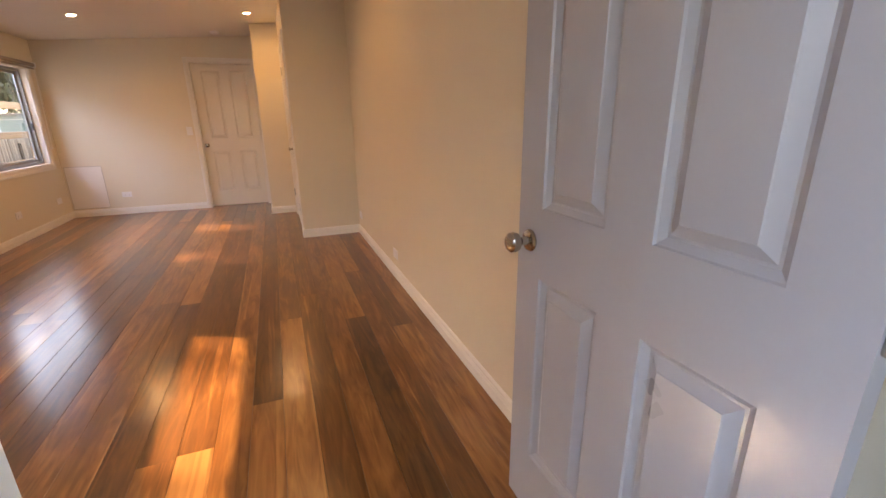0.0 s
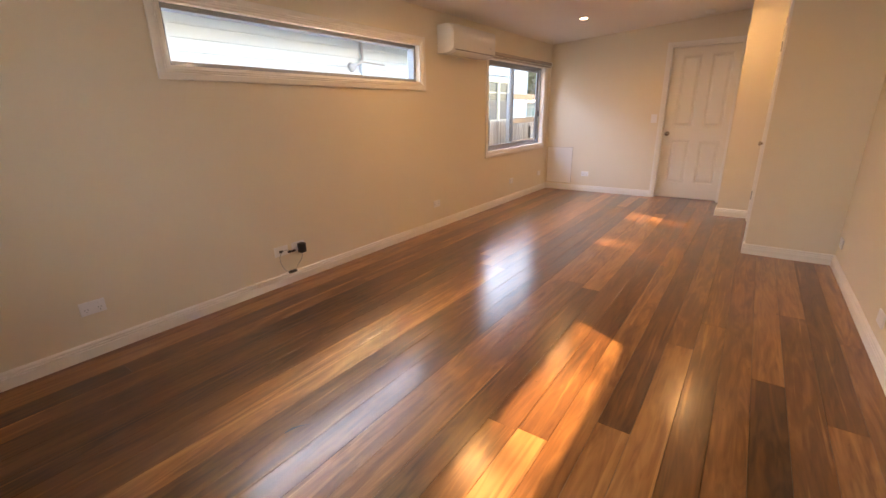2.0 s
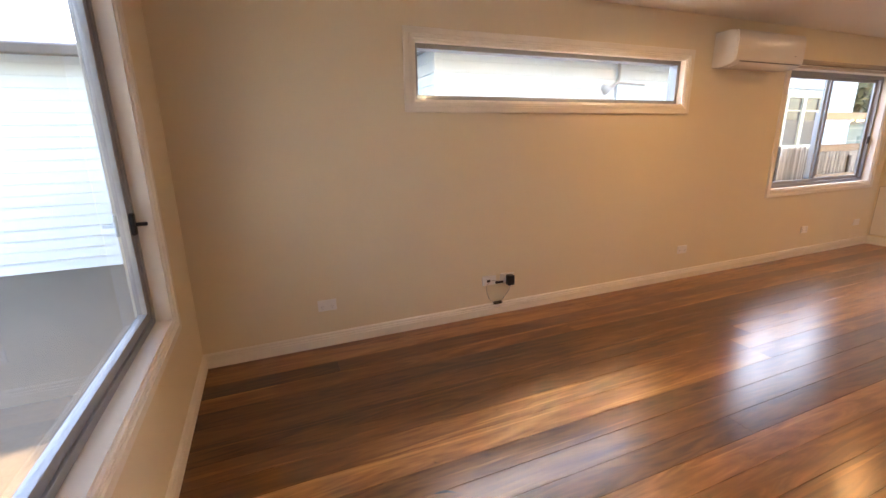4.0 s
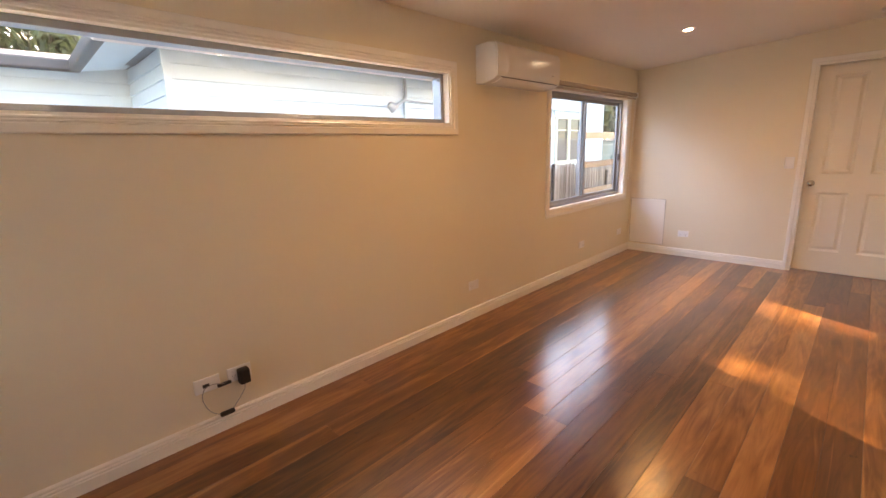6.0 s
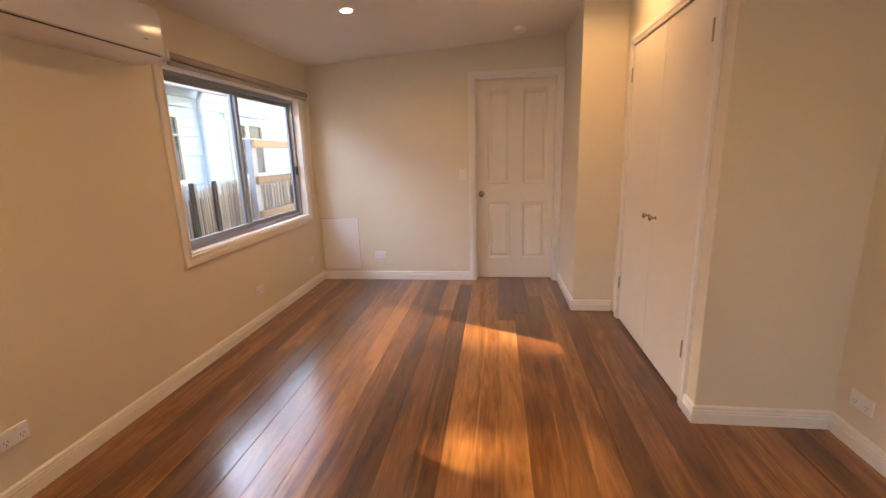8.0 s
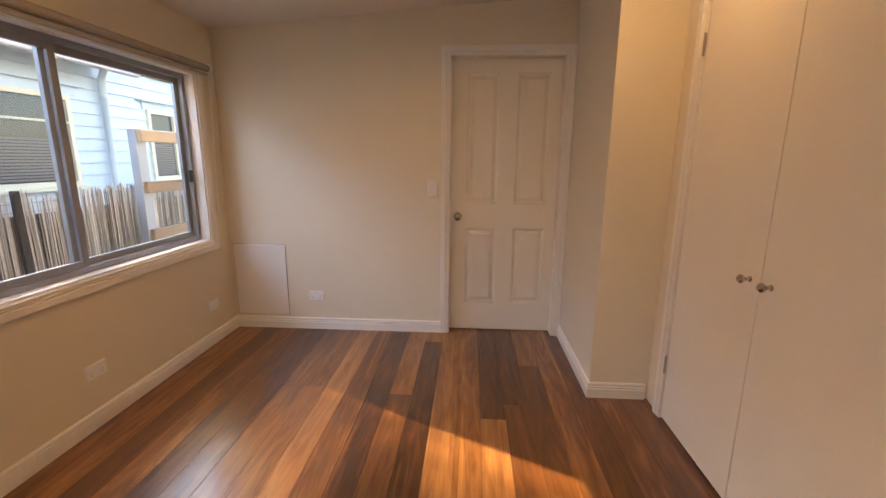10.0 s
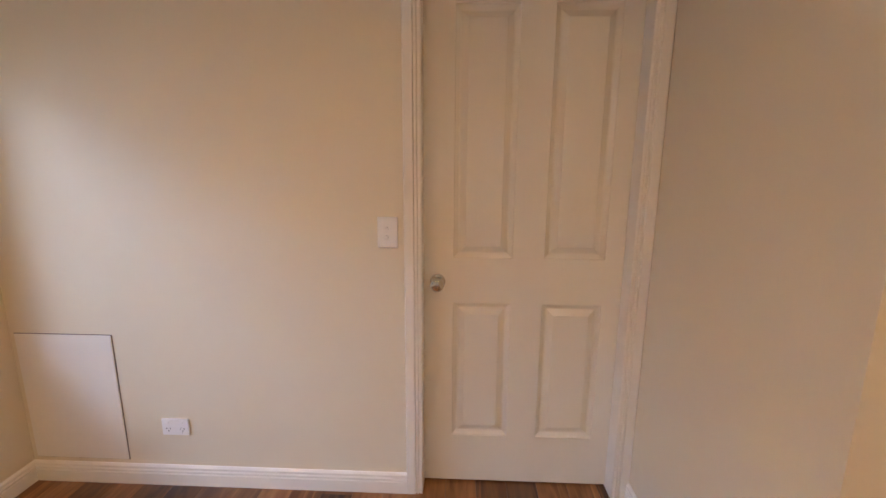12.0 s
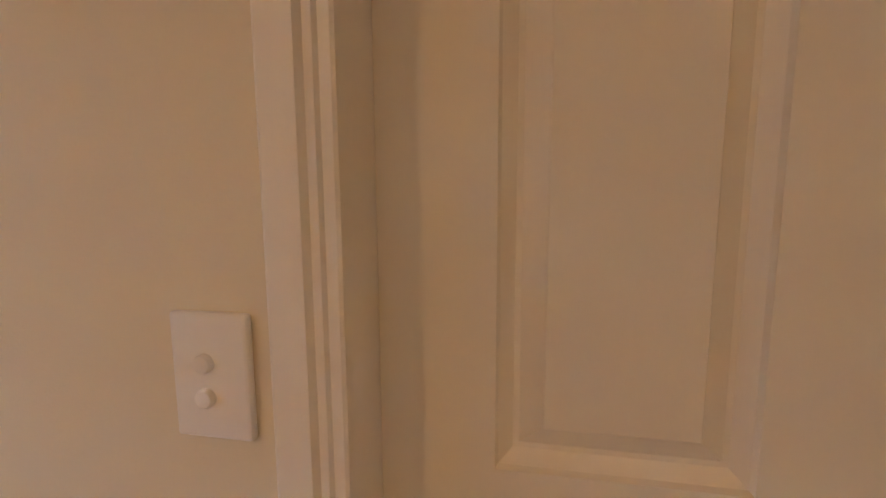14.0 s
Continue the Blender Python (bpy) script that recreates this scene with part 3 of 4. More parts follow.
part("latch", slab(west_in, W2[1] - 0.075, W2[1] - 0.045, 1.16, 1.24, 0.050, 0.066, 0.003), M_DARK, win2, "black window latch")

win3 = window("window_3", south_in, W3, "front awning window in grey aluminium with a black winder", 0.03)
bm = bmesh.new()
bars(bm, south_in, W3[0] + 0.042, W3[1] - 0.042, W3[2] + 0.042, W3[3] - 0.042, 0.036, 0.07, 0.105)
sash3 = part("sash", bm, M_ALU, win3, "grey aluminium awning sash")
pane(south_in, W3[0] + 0.07, W3[1] - 0.07, W3[2] + 0.07, W3[3] - 0.07, 0.088, sash3)
latch3 = part("latch", slab(south_in, W3[0] + 0.045, W3[0] + 0.075, 0.94, 1.03, 0.052, 0.070, 0.004), M_DARK, win3, "black window latch")
part("lever", slab(south_in, W3[0] + 0.052, W3[0] + 0.066, 0.975, 0.99, 0.012, 0.053, 0.003), M_DARK, latch3)


# ---- fittings on the window wall ----
def extrude_y(bm, profile, y0, y1):
    """Extrudes an (x, z) outline along y, capped."""
    a = [bm.verts.new((x, y0, z)) for x, z in profile]
    b = [bm.verts.new((x, y1, z)) for x, z in profile]
    n = len(profile)
    for i in range(n):
        bm.faces.new((a[i], a[(i + 1) % n], b[(i + 1) % n], b[i]))
    bm.faces.new(a)
    bm.faces.new(b)
    return bm


ac = thing("air_conditioner", pose(XW, 4.588, 1.822), "white wall-mounted split air conditioner above the window", "air conditioner")
AC_W = 0.43
body_outline = ((0.0, 0.0), (0.060, -0.003), (0.125, 0.003), (0.172, 0.016), (0.187, 0.028), (0.190, 0.060), (0.192, 0.200), (0.186, 0.243), (0.168, 0.262), (0.130, 0.268), (0.0, 0.268))
bm = extrude_y(bmesh.new(), body_outline, -AC_W, AC_W)
bmesh.ops.bevel(bm, geom=[e for e in bm.edges if abs(e.verts[0].co.y - e.verts[1].co.y) < 1e-5 and abs(abs(e.verts[0].co.y) - AC_W) < 1e-5], offset=0.010, segments=3, affect="EDGES", profile=0.6)
part("body", bm, M_AC, ac, "", True)
front = ((0.190, 0.033), (0.199, 0.037), (0.202, 0.080), (0.202, 0.190), (0.197, 0.240), (0.182, 0.262), (0.178, 0.258), (0.190, 0.236), (0.193, 0.190))
bm = extrude_y(bmesh.new(), front, -AC_W + 0.006, AC_W - 0.006)
part("front_panel", bm, M_AC, ac, "glossy white front panel", True)
louvre = ((0.100, -0.002), (0.140, 0.004), (0.174, 0.014), (0.191, 0.025), (0.190, 0.029), (0.172, 0.020), (0.138, 0.010), (0.100, 0.004))
part("louvre", extrude_y(bmesh.new(), tuple((x + 0.003, z - 0.003) for x, z in louvre), -AC_W + 0.06, AC_W - 0.10), M_AC, ac, "closed white air louvre", True)
part("gap", boxes((0.182, 0.1935, -AC_W + 0.06, AC_W - 0.03, 0.0285, 0.0325)), M_SLOT, ac, "dark gap over the louvre")
part("mark", boxes((0.2010, 0.2022, 0.30, 0.325, 0.090, 0.096)), M_GREYP, ac, "small grey maker's mark")

blind = thing("roller_blind", pose(XW + 0.048, 0, 1.915), "rolled-up beige roller blind over the window", "blind")
part("tube", lathe(bmesh.new(), ((0.022, 5.215), (0.0225, 5.217), (0.0225, 7.04), (0.022, 7.042)), 20, pose(0, 0, 0, -90, 0, 0)), M_FABRIC, blind, "rolled beige fabric", True)
part("bottom_bar", boxes((-0.012, 0.012, 5.225, 7.03, -0.052, -0.032), bevel=0.004), M_FABRIC, blind, "fabric-covered bottom bar")
for y in (5.20, 7.055):
    part("bracket", boxes((-0.037, 0.026, y - 0.012, y + 0.012, -0.030, 0.030), bevel=0.005), M_PLASTIC, blind, "white plastic bracket")
bm = tube(bmesh.new(), curve_points(((0.0, 7.06, -0.01), (-0.02, 7.065, -0.5), (-0.035, 7.07, -0.98), (-0.02, 7.075, -0.5), (0.01, 7.07, -0.01)), 6), 0.0016, 6)
part("chain", bm, M_PLASTIC, blind, "thin white bead chain")
part("chain_hook", boxes((-0.053, -0.030, 7.062, 7.080, -0.995, -0.965), bevel=0.003), M_PLASTIC, blind, "small chain holder")


def outlet(m, label, group="wall outlets", sockets=2):
    """A double power outlet: face towards +y before m, its centre at the origin, lying in x and z."""
    o = thing("power_outlet", m, label, "outlet", group)
    part("plate", boxes((-0.058, 0.058, 0.0, 0.009, -0.037, 0.037), bevel=0.003), M_PLASTIC, o)
    for sx in ((-0.030, 0.030) if sockets == 2 else ((0.0,) if sockets == 1 else ())):
        part("rocker", boxes((sx - 0.006, sx + 0.006, 0.008, 0.0125, 0.012, 0.026), bevel=0.002), M_PLASTIC, o)
        for dx, dz, ang in ((-0.007, -0.006, 30), (0.007, -0.006, -30), (0.0, -0.018, 0)):
            s = part("slot", boxes((-0.001, 0.001, 0.0088, 0.0094, -0.004, 0.004)), M_SLOT, o)
            s.matrix_basis = pose(sx + dx, 0, dz, 0, ang, 0)
    return o


def on_west(y, z):
    return pose(XW, y, z, 0, 0, -90)


def on_north(x, z):
    return pose(x, YN, z, 0, 0, 180)


def on_east(y, z):
    return pose(XE, y, z, 0, 0, 90)


first = outlet(on_west(0.92, 0.278), "white double power outlet above the skirting")
for m, lab in ((on_west(2.246, 0.275), "white double power outlet with a black adapter plugged in"), (on_west(4.088, 0.280), ""),
               (on_west(5.912, 0.288), ""), (on_north(-1.830, 0.273), "white double power outlet below the light switch wall"), (on_east(4.675, 0.225), "")):
    c = copy_thing(first, m)
    if lab:
        c["label"] = lab
plate = outlet(on_west(2.093, 0.273), "white cable plate with a black lead coming out", "wall plates", 0)
part("cable_hole", boxes((-0.008, 0.022, 0.0085, 0.0098, -0.012, 0.006), bevel=0.0004), M_SLOT, plate)
blank = outlet(on_west(6.90, 0.28), "small white blank plate under the window", "wall plates", 0)
blank2 = copy_thing(blank, on_east(3.22, 0.20))
blank2["label"] = "small white blank plate on the side wall"

adapter = thing("power_adapter", pose(XW, 2.256, 0.262), "black plug-in power adapter in the outlet", "adapter")
part("case", boxes((0.010, 0.058, -0.026, 0.026, -0.036, 0.042), bevel=0.007), M_DARK, adapter, "", True)
part("lead", tube(bmesh.new(), curve_points(((0.034, 0.0, -0.035), (0.030, -0.006, -0.075), (0.022, -0.040, -0.125), (0.020, -0.075, -0.165), (0.024, -0.095, -0.172)), 8), 0.0018), M_GREYP, adapter, "thin grey lead", True)
coupler = thing("cable_coupler", pose(XW + 0.022, 2.158, 0.090), "black cable coupler resting on the skirting", "cable")
part("case", boxes((-0.010, 0.012, -0.034, 0.034, -0.004, 0.016), bevel=0.005), M_DARK, coupler, "", True)
part("lead", tube(bmesh.new(), curve_points(((0.0, -0.030, 0.006), (0.004, -0.075, 0.05), (0.006, -0.100, 0.12), (0.012, -0.088, 0.175), (0.030, -0.055, 0.196), (0.022, 0.0, 0.176), (0.014, 0.03, 0.166)), 8), 0.0018), M_GREYP, coupler, "thin grey lead", True)
part("plug", boxes((0.008, 0.024, -0.030, 0.034, 0.163, 0.179), bevel=0.004), M_DARK, coupler, "black moulded plug", True).matrix_basis = pose(0, 0, 0.0)

# ---- end wall: switch, hatch ----
switch = thing("light_switch", on_north(-0.918, 1.110), "white two-gang light switch beside the door", "switch")
part("plate", boxes((-0.038, 0.038, 0.0, 0.010, -0.058, 0.058), bevel=0.003), M_PLASTIC, switch)
for z in (0.013, -0.019):
    part("rocker", lathe(bmesh.new(), ((0.0088, 0.0), (0.0088, 0.0045), (0.0075, 0.0065), (0.004, 0.0072)), 20, pose(0.004, 0.0095, z, -90, 0, 0)), M_PLASTIC, switch, "", True)

hatch = thing("access_panel", pose(-2.260, YN, 0.392), "flush white access hatch low in the end wall", "hatch")
part("panel", boxes((-0.204, 0.204, -0.006, 0.0, -0.281, 0.281), bevel=0.002), M_TRIM, hatch)
part("gap", boxes((-0.207, 0.207, -0.0022, 0.0, -0.2835, 0.284)), M_BLIND, hatch, "dark gap round the hatch")

# ---- ceiling fittings ----
SLOPE = math.degrees(math.atan(0.067))


def downlight(x, y, share, beam, label="recessed round downlight, lit warm white"):
    z = ceiling_z(x)
    d = thing("downlight", pose(x, y, z, 0, -SLOPE, 0), label, "ceiling light", "ceiling downlights")
    part("trim_ring", lathe(bmesh.new(), ((0.034, -0.002), (0.038, -0.006), (0.046, -0.006), (0.051, 0.001)), 32), M_PLASTIC, d, "white trim ring", True)
    part("lens", lathe(bmesh.new(), ((0.030, -0.0062), (0.033, -0.0062), (0.033, -0.003)), 32), M_LENS, d, "glowing lens", True)
    lamp = new("downlight_lamp", bpy.data.lights.new("downlight_lamp", "AREA"))
    lamp.data.shape, lamp.data.size = "DISK", 0.066
    lamp.data.energy, lamp.data.color = LAMP_POWER * share, LAMP_COLOUR
    lamp.data.spread = radians(beam)
    lamp.parent = d
    lamp.matrix_basis = pose(0, 0, -0.009)
    return d


for x, y, share, beam in ((-1.57, 5.84, 1.0, 160), (0.06, 5.78, 0.7, 160), (-1.57, 3.40, 1.2, 160), (0.06, 3.35, 0.75, 160)):
    downlight(x, y, share, beam)

smoke = thing("smoke_alarm", pose(-0.38, 6.83, ceiling_z(-0.38), 180, SLOPE, 0), "round white smoke alarm on the ceiling", "smoke alarm")
part("base", lathe(bmesh.new(), ((0.055, -0.002), (0.055, 0.012), (0.052, 0.014)), 32), M_PLASTIC, smoke, "", True)
part("cover", lathe(bmesh.new(), ((0.050, 0.012), (0.051, 0.022), (0.044, 0.034), (0.020, 0.038), (0.004, 0.038)), 32), M_PLASTIC, smoke, "", True)

# ---- outside: ground ----
tagged(part("ground", boxes((-60, 60, -60, 60, -0.50, -0.40)), M_GROUND), "bare dirt and gravel ground", "ground", "", "structure")
tagged(part("porch_slab", boxes((-1.0, 2.4, -2.6, YS - TH, -0.40, -0.06), bevel=0.01), M_CONCRETE), "grey concrete porch slab at the entrance", "porch", "", "structure")

# unseen roof and walls, added to hold daylight off the open entrance door
tagged(part("porch_shade_roof", boxes((-0.3, 2.4, -2.6, YS - TH, 2.24, 2.34), (-0.3, 2.4, -2.63, -2.60, 2.10, 2.36)), M_BOARD), "added white porch roof, out of view, shading the entrance", "porch roof", "", "structure")
tagged(part("porch_shade_wall", boxes((XE + 0.02, XE + 0.12, -2.6, YS - TH, -0.4, 2.24), (-0.30, -0.20, -2.6, -1.05, -0.06, 2.24)), M_BOARD), "added white porch walls, out of view, shading the entrance", "porch wall", "", "structure")

# ---- neighbour's weatherboard house ----
NX, NY0, NY1 = -5.45, 2.88, 12.7            # long side wall
WX = -7.15                                  # wing set back past the near corner
Y_PIPE = 9.55                               # where the deep eaves stop
GZ = -0.4
house = thing("neighbour_house", pose(0, 0, GZ), "pale blue weatherboard house beyond the side fence", "house")
WALL_H, EAVE_H, EAVE = 2.88, 2.73, 0.52
BH = 0.15
# windows: y0 y1 z0 z1
nwins = ((8.02, 9.10, 1.38, 2.44), (10.34, 11.52, 1.38, 2.42))
wall = part("wall", boxes((-11.0, NX - 0.02, NY0 + 0.02, NY1, 0.0, WALL_H), (-11.0, WX - 0.02, -5.0, NY0 + 0.02, 0.0, WALL_H)), M_BOARD, house, "pale blue weatherboard wall")

BOARD_EDGE = ((0.0, 0.0), (0.030, 0.0), (0.031, 0.006), (0.008, BH), (0.0, BH))


def weatherboard(p0, p1, out, z):
    """One lapped board from p0 to p1 in plan, its face towards out."""
    bm = bmesh.new()
    n = len(BOARD_EDGE)
    a, b = [[bm.verts.new((p[0] + out[0] * d, p[1] + out[1] * d, z + h)) for d, h in BOARD_EDGE] for p in (p0, p1)]
    for q in range(n):
        bm.faces.new((a[q], a[(q + 1) % n], b[(q + 1) % n], b[q]))
    bm.faces.new(a)
    bm.faces.new(b)
    part("weatherboard", bm, M_BOARD, house)


for i in range(19):
    z = i * BH
    cuts = [(NY0 + 0.05, NY1 - 0.05)]
    for w0, w1, s0, s1 in nwins:
        if z + BH > s0 and z < s1:
            cuts = [c for u, v in cuts for c in ((u, min(v, w0)), (max(u, w1), v)) if c[1] - c[0] > 0.02]
    for u, v in cuts:
        weatherboard((NX - 0.02, u), (NX - 0.02, v), (1, 0), z)
    weatherboard((WX, NY0 + 0.02), (NX - 0.05, NY0 + 0.02), (0, -1), z)
    weatherboard((WX - 0.02, -5.0), (WX - 0.02, NY0), (1, 0), z)
part("corner_board", boxes((NX - 0.05, NX + 0.014, NY0 - 0.014, NY0 + 0.055, 0, WALL_H - 0.02)), M_BOARD, house, "pale corner board")
part("corner_board", boxes((NX - 0.05, NX + 0.014, NY1 - 0.06, NY1 + 0.01, 0, WALL_H - 0.02)), M_BOARD, house, "pale corner board")
for w0, w1, s0, s1 in nwins:
    def on_house(a, z, d):
        return (NX + d, a, z)

    wd = part("window", bars(bmesh.new(), on_house, w0, w1, s0, s1, 0.06, -0.02, 0.035), M_CREAM, house, "cream timber window")
    part("pane", boxes((NX - 0.012, NX - 0.004, w0 + 0.05, w1 - 0.05, s0 + 0.05, s1 - 0.05)), M_NGLASS, wd, "dark glass")
    part("sill", boxes((NX - 0.02, NX + 0.08, w0 - 0.05, w1 + 0.05, s0 - 0.04, s0), bevel=0.004), M_CREAM, wd)
    part("hood", boxes((NX - 0.01, NX + 0.11, w0 - 0.16, w1 + 0.16, s1 + 0.10, s1 + 0.125), bevel=0.003), M_BOARD, wd, "thin flashing hood")
    part("head_board", boxes((NX - 0.01, NX + 0.034, w0 - 0.08, w1 + 0.08, s1, s1 + 0.10)), M_BOARD, wd)
    part("rail", boxes((NX - 0.018, NX + 0.03, w0 + 0.06, w1 - 0.06, (s0 + s1) / 2 + 0.20, (s0 + s1) / 2 + 0.225)), M_CREAM, wd)
    if w0 > Y_PIPE:
        part("mullion", boxes((NX - 0.018, NX + 0.034, (w0 + w1) / 2 - 0.05, (w0 + w1) / 2 + 0.05, s0 + 0.06, s1 - 0.06)), M_CREAM, wd)
    for q in range(14):
        z = s0 + 0.08 + q * 0.034
        part("blind_slat", boxes((NX - 0.0038, NX + 0.002, w0 + 0.065, w1 - 0.065, z, z + 0.022)), M_BLIND, wd)
pipe = [(NX + 0.16, Y_PIPE - 0.02, WALL_H - 0.05), (NX + 0.14, Y_PIPE - 0.02, WALL_H - 0.10), (NX + 0.075, Y_PIPE, WALL_H - 0.20), (NX + 0.07, Y_PIPE, WALL_H - 0.4), (NX + 0.07, Y_PIPE, 0.0)]
part("downpipe", tube(bmesh.new(), pipe, 0.044, 12), M_BOARD, house, "pale painted downpipe", True)

# raked eaves lining, gutters and roof
bm = bmesh.new()


def sheet(corners, thick=0.02):
    lo = [bm.verts.new(c) for c in corners]
    hi = [bm.verts.new((c[0], c[1], c[2] + thick)) for c in corners]
    n = len(corners)
    bm.faces.new(lo)
    bm.faces.new(hi)
    for q in range(n):
        bm.faces.new((lo[q], lo[(q + 1) % n], hi[(q + 1) % n], hi[q]))


E, YE = NX + EAVE, NY0 - EAVE
sheet(((NX, NY0, WALL_H), (NX, Y_PIPE, WALL_H), (E, Y_PIPE, EAVE_H), (E, YE, EAVE_H)))
sheet(((WX, NY0, WALL_H), (NX, NY0, WALL_H), (E, YE, EAVE_H), (WX + EAVE, YE, EAVE_H)))
sheet(((WX, -5.0, WALL_H), (WX, NY0, WALL_H), (WX + EAVE, YE, EAVE_H), (WX + EAVE, -5.0, EAVE_H)))
part("soffit", bm, M_BOARD, house, "pale raked eaves lining")
part("gutter", boxes((E, E + 0.10, YE - 0.10, Y_PIPE, EAVE_H - 0.02, EAVE_H + 0.10), bevel=0.02), M_GUTTER_PALE, house, "pale pink gutter")
part("gutter", boxes((WX + EAVE + 0.10, E, YE - 0.10, YE, EAVE_H - 0.02, EAVE_H + 0.10), bevel=0.02), M_GUTTER, house, "brown gutter")
part("gutter", boxes((WX + EAVE, WX + EAVE + 0.10, -5.0, YE, EAVE_H - 0.02, EAVE_H + 0.10), bevel=0.02), M_GUTTER, house, "brown gutter")
part("gutter", boxes((NX, NX + 0.10, Y_PIPE + 0.01, NY1, WALL_H + 0.02, WALL_H + 0.12), bevel=0.02), M_GUTTER, house, "brown gutter with leaf litter")
bm = bmesh.new()
RZ = EAVE_H + 0.10
sheet(((E, Y_PIPE, RZ), (E, YE, RZ), (WX, YE + 2.6, RZ + 0.15), (WX, Y_PIPE, RZ + 0.85)))
sheet(((NX + 0.02, NY1, WALL_H + 0.12), (NX + 0.02, Y_PIPE, WALL_H + 0.12), (WX, Y_PIPE, RZ + 0.85), (WX, NY1, RZ + 0.85)))
sheet(((E, YE, RZ), (WX + EAVE, YE, RZ), (WX, YE + 2.6, RZ + 0.15)))
sheet(((WX + EAVE, YE, RZ), (WX + EAVE, -5.0, RZ), (-11.0, -5.0, RZ + 0.12), (-11.0, YE + 2.6, RZ + 0.12), (WX, YE + 2.6, RZ + 0.15)))
sheet(((WX, YE + 2.6, RZ + 0.15), (-11.0, YE + 2.6, RZ + 0.12), (-11.0, NY1, RZ + 0.12), (WX, NY1, RZ + 0.85)))
part("roof", bm, M_ROOF, house, "grey sheet roof")

# floodlight on a bent arm
flood = thing("wall_floodlight", pose(NX + 0.01, 5.62, 1.98), "grey outdoor floodlight on a bent conduit arm", "outdoor light")
part("arm", tube(bmesh.new(), curve_points(((0.05, 0.34, 0.42), (0.06, 0.34, 0.24), (0.10, 0.29, 0.13), (0.13, 0.16, 0.06), (0.14, 0.06, 0.03)), 6), 0.024, 10), M_PIPEGREY, flood, "bent grey arm", True)
part("head", lathe(bmesh.new(), ((0.03, 0.08), (0.05, 0.06), (0.065, 0.0), (0.075, -0.03), (0.05, -0.035)), 16, pose(0.14, 0.02, 0.0, 55, 0, 0)), M_PIPEGREY, flood, "grey lamp head", True)
part("conduit", boxes((0.0, 0.05, 0.33, 0.38, -2.3, 0.40), bevel=0.008), M_BOARD, flood, "pale conduit down the wall")
part("bracket", tube(bmesh.new(), ((0.05, 0.36, 0.12), (0.05, 0.90, 0.10)), 0.012, 8), M_PIPEGREY, flood, "", True)

# ---- side fence with a reed screen ----
fence = thing("side_fence", pose(-3.42, 0, -0.4), "old side fence covered with a dry reed screen", "fence")
rnd = random.Random(4)
verts, faces = [], []
y = 1.0
while y < 12.9:
    clump = rnd.uniform(-0.025, 0.02)
    lean0 = rnd.uniform(-0.014, 0.014)
    for _ in range(rnd.randint(4, 12)):
        top = 1.48 + clump + rnd.uniform(-0.03, 0.03)
        w, lean, x = rnd.uniform(0.004, 0.008), lean0 + rnd.uniform(-0.008, 0.008), rnd.uniform(-0.014, 0.014)
        bow = rnd.uniform(-0.006, 0.006)
        n0 = len(verts)
        for q in range(5):
            z = 0.02 + (top - 0.02) * q / 4
            yy = y + lean * (z - 0.7) + bow * math.sin(q * 1.6)
            verts += [(x - w * 0.6, yy, z), (x + w * 0.2, yy - w * 0.5, z), (x + w * 0.2, yy + w * 0.5, z)]
        for q in range(4):
            a = n0 + q * 3
            faces += [(a, a + 1, a + 4, a + 3), (a + 1, a + 2, a + 5, a + 4), (a + 2, a, a + 3, a + 5)]
        faces += [(n0 + 12, n0 + 13, n0 + 14), (n0, n0 + 2, n0 + 1)]
        y += w * rnd.uniform(0.45, 0.95)
    y += rnd.choice((0.0, 0.0, 0.004, 0.012))
me = bpy.data.meshes.new("reed_screen")
me.from_pydata(verts, [], faces)
me.materials.append(M_REED)
reeds = new("reed_screen", me)
reeds.parent = fence
reeds["label"] = "dry grey-brown reeds wired side by side"
tagged(reeds, "", "", "", "stuff")
for q in range(22):
    z = 0.10 + q * 0.064
    run = [(0.013 + 0.003 * math.sin(k * 1.7 + q), 1.0 + k * 0.3, z + 0.006 * math.sin(k * 0.9 + 2.1 * q)) for k in range(40)]
    part("wire", tube(bmesh.new(), run, 0.0019, 4), M_GREYP, fence)
for yy, h in ((1.2, 1.5), (3.4, 1.5), (6.47, 1.52), (6.80, 1.52), (7.00, 0.98), (8.45, 1.36), (10.6, 1.5)):
    part("stake", boxes((0.014, 0.040, yy, yy + 0.045, 0.0, h), bevel=0.004), M_DARKWOOD, fence, "dark weathered stake")
part("backing", boxes((-0.05, -0.03, 1.0, 12.9, 0.0, 1.36)), M_BARK, fence, "dark fence boards behind the reeds")
part("loose_board", boxes((0.016, 0.034, 8.78, 9.06, 0.9, 1.30), bevel=0.004), M_RAIL, fence, "bare orange timber offcut")

post = thing("fence_frame", pose(-3.31, 7.42, -0.4), "grey steel post with bare timber rails", "fence post")
part("post", boxes((-0.035, 0.035, -0.05, 0.05, 0.0, 1.945), bevel=0.005), M_POST, post, "grey steel post")
for z in (1.05, 1.44, 1.845):
    part("rail", boxes((0.036, 0.075, -0.04, 2.6, z, z + 0.09), bevel=0.004), M_RAIL, post, "bare pine rail")


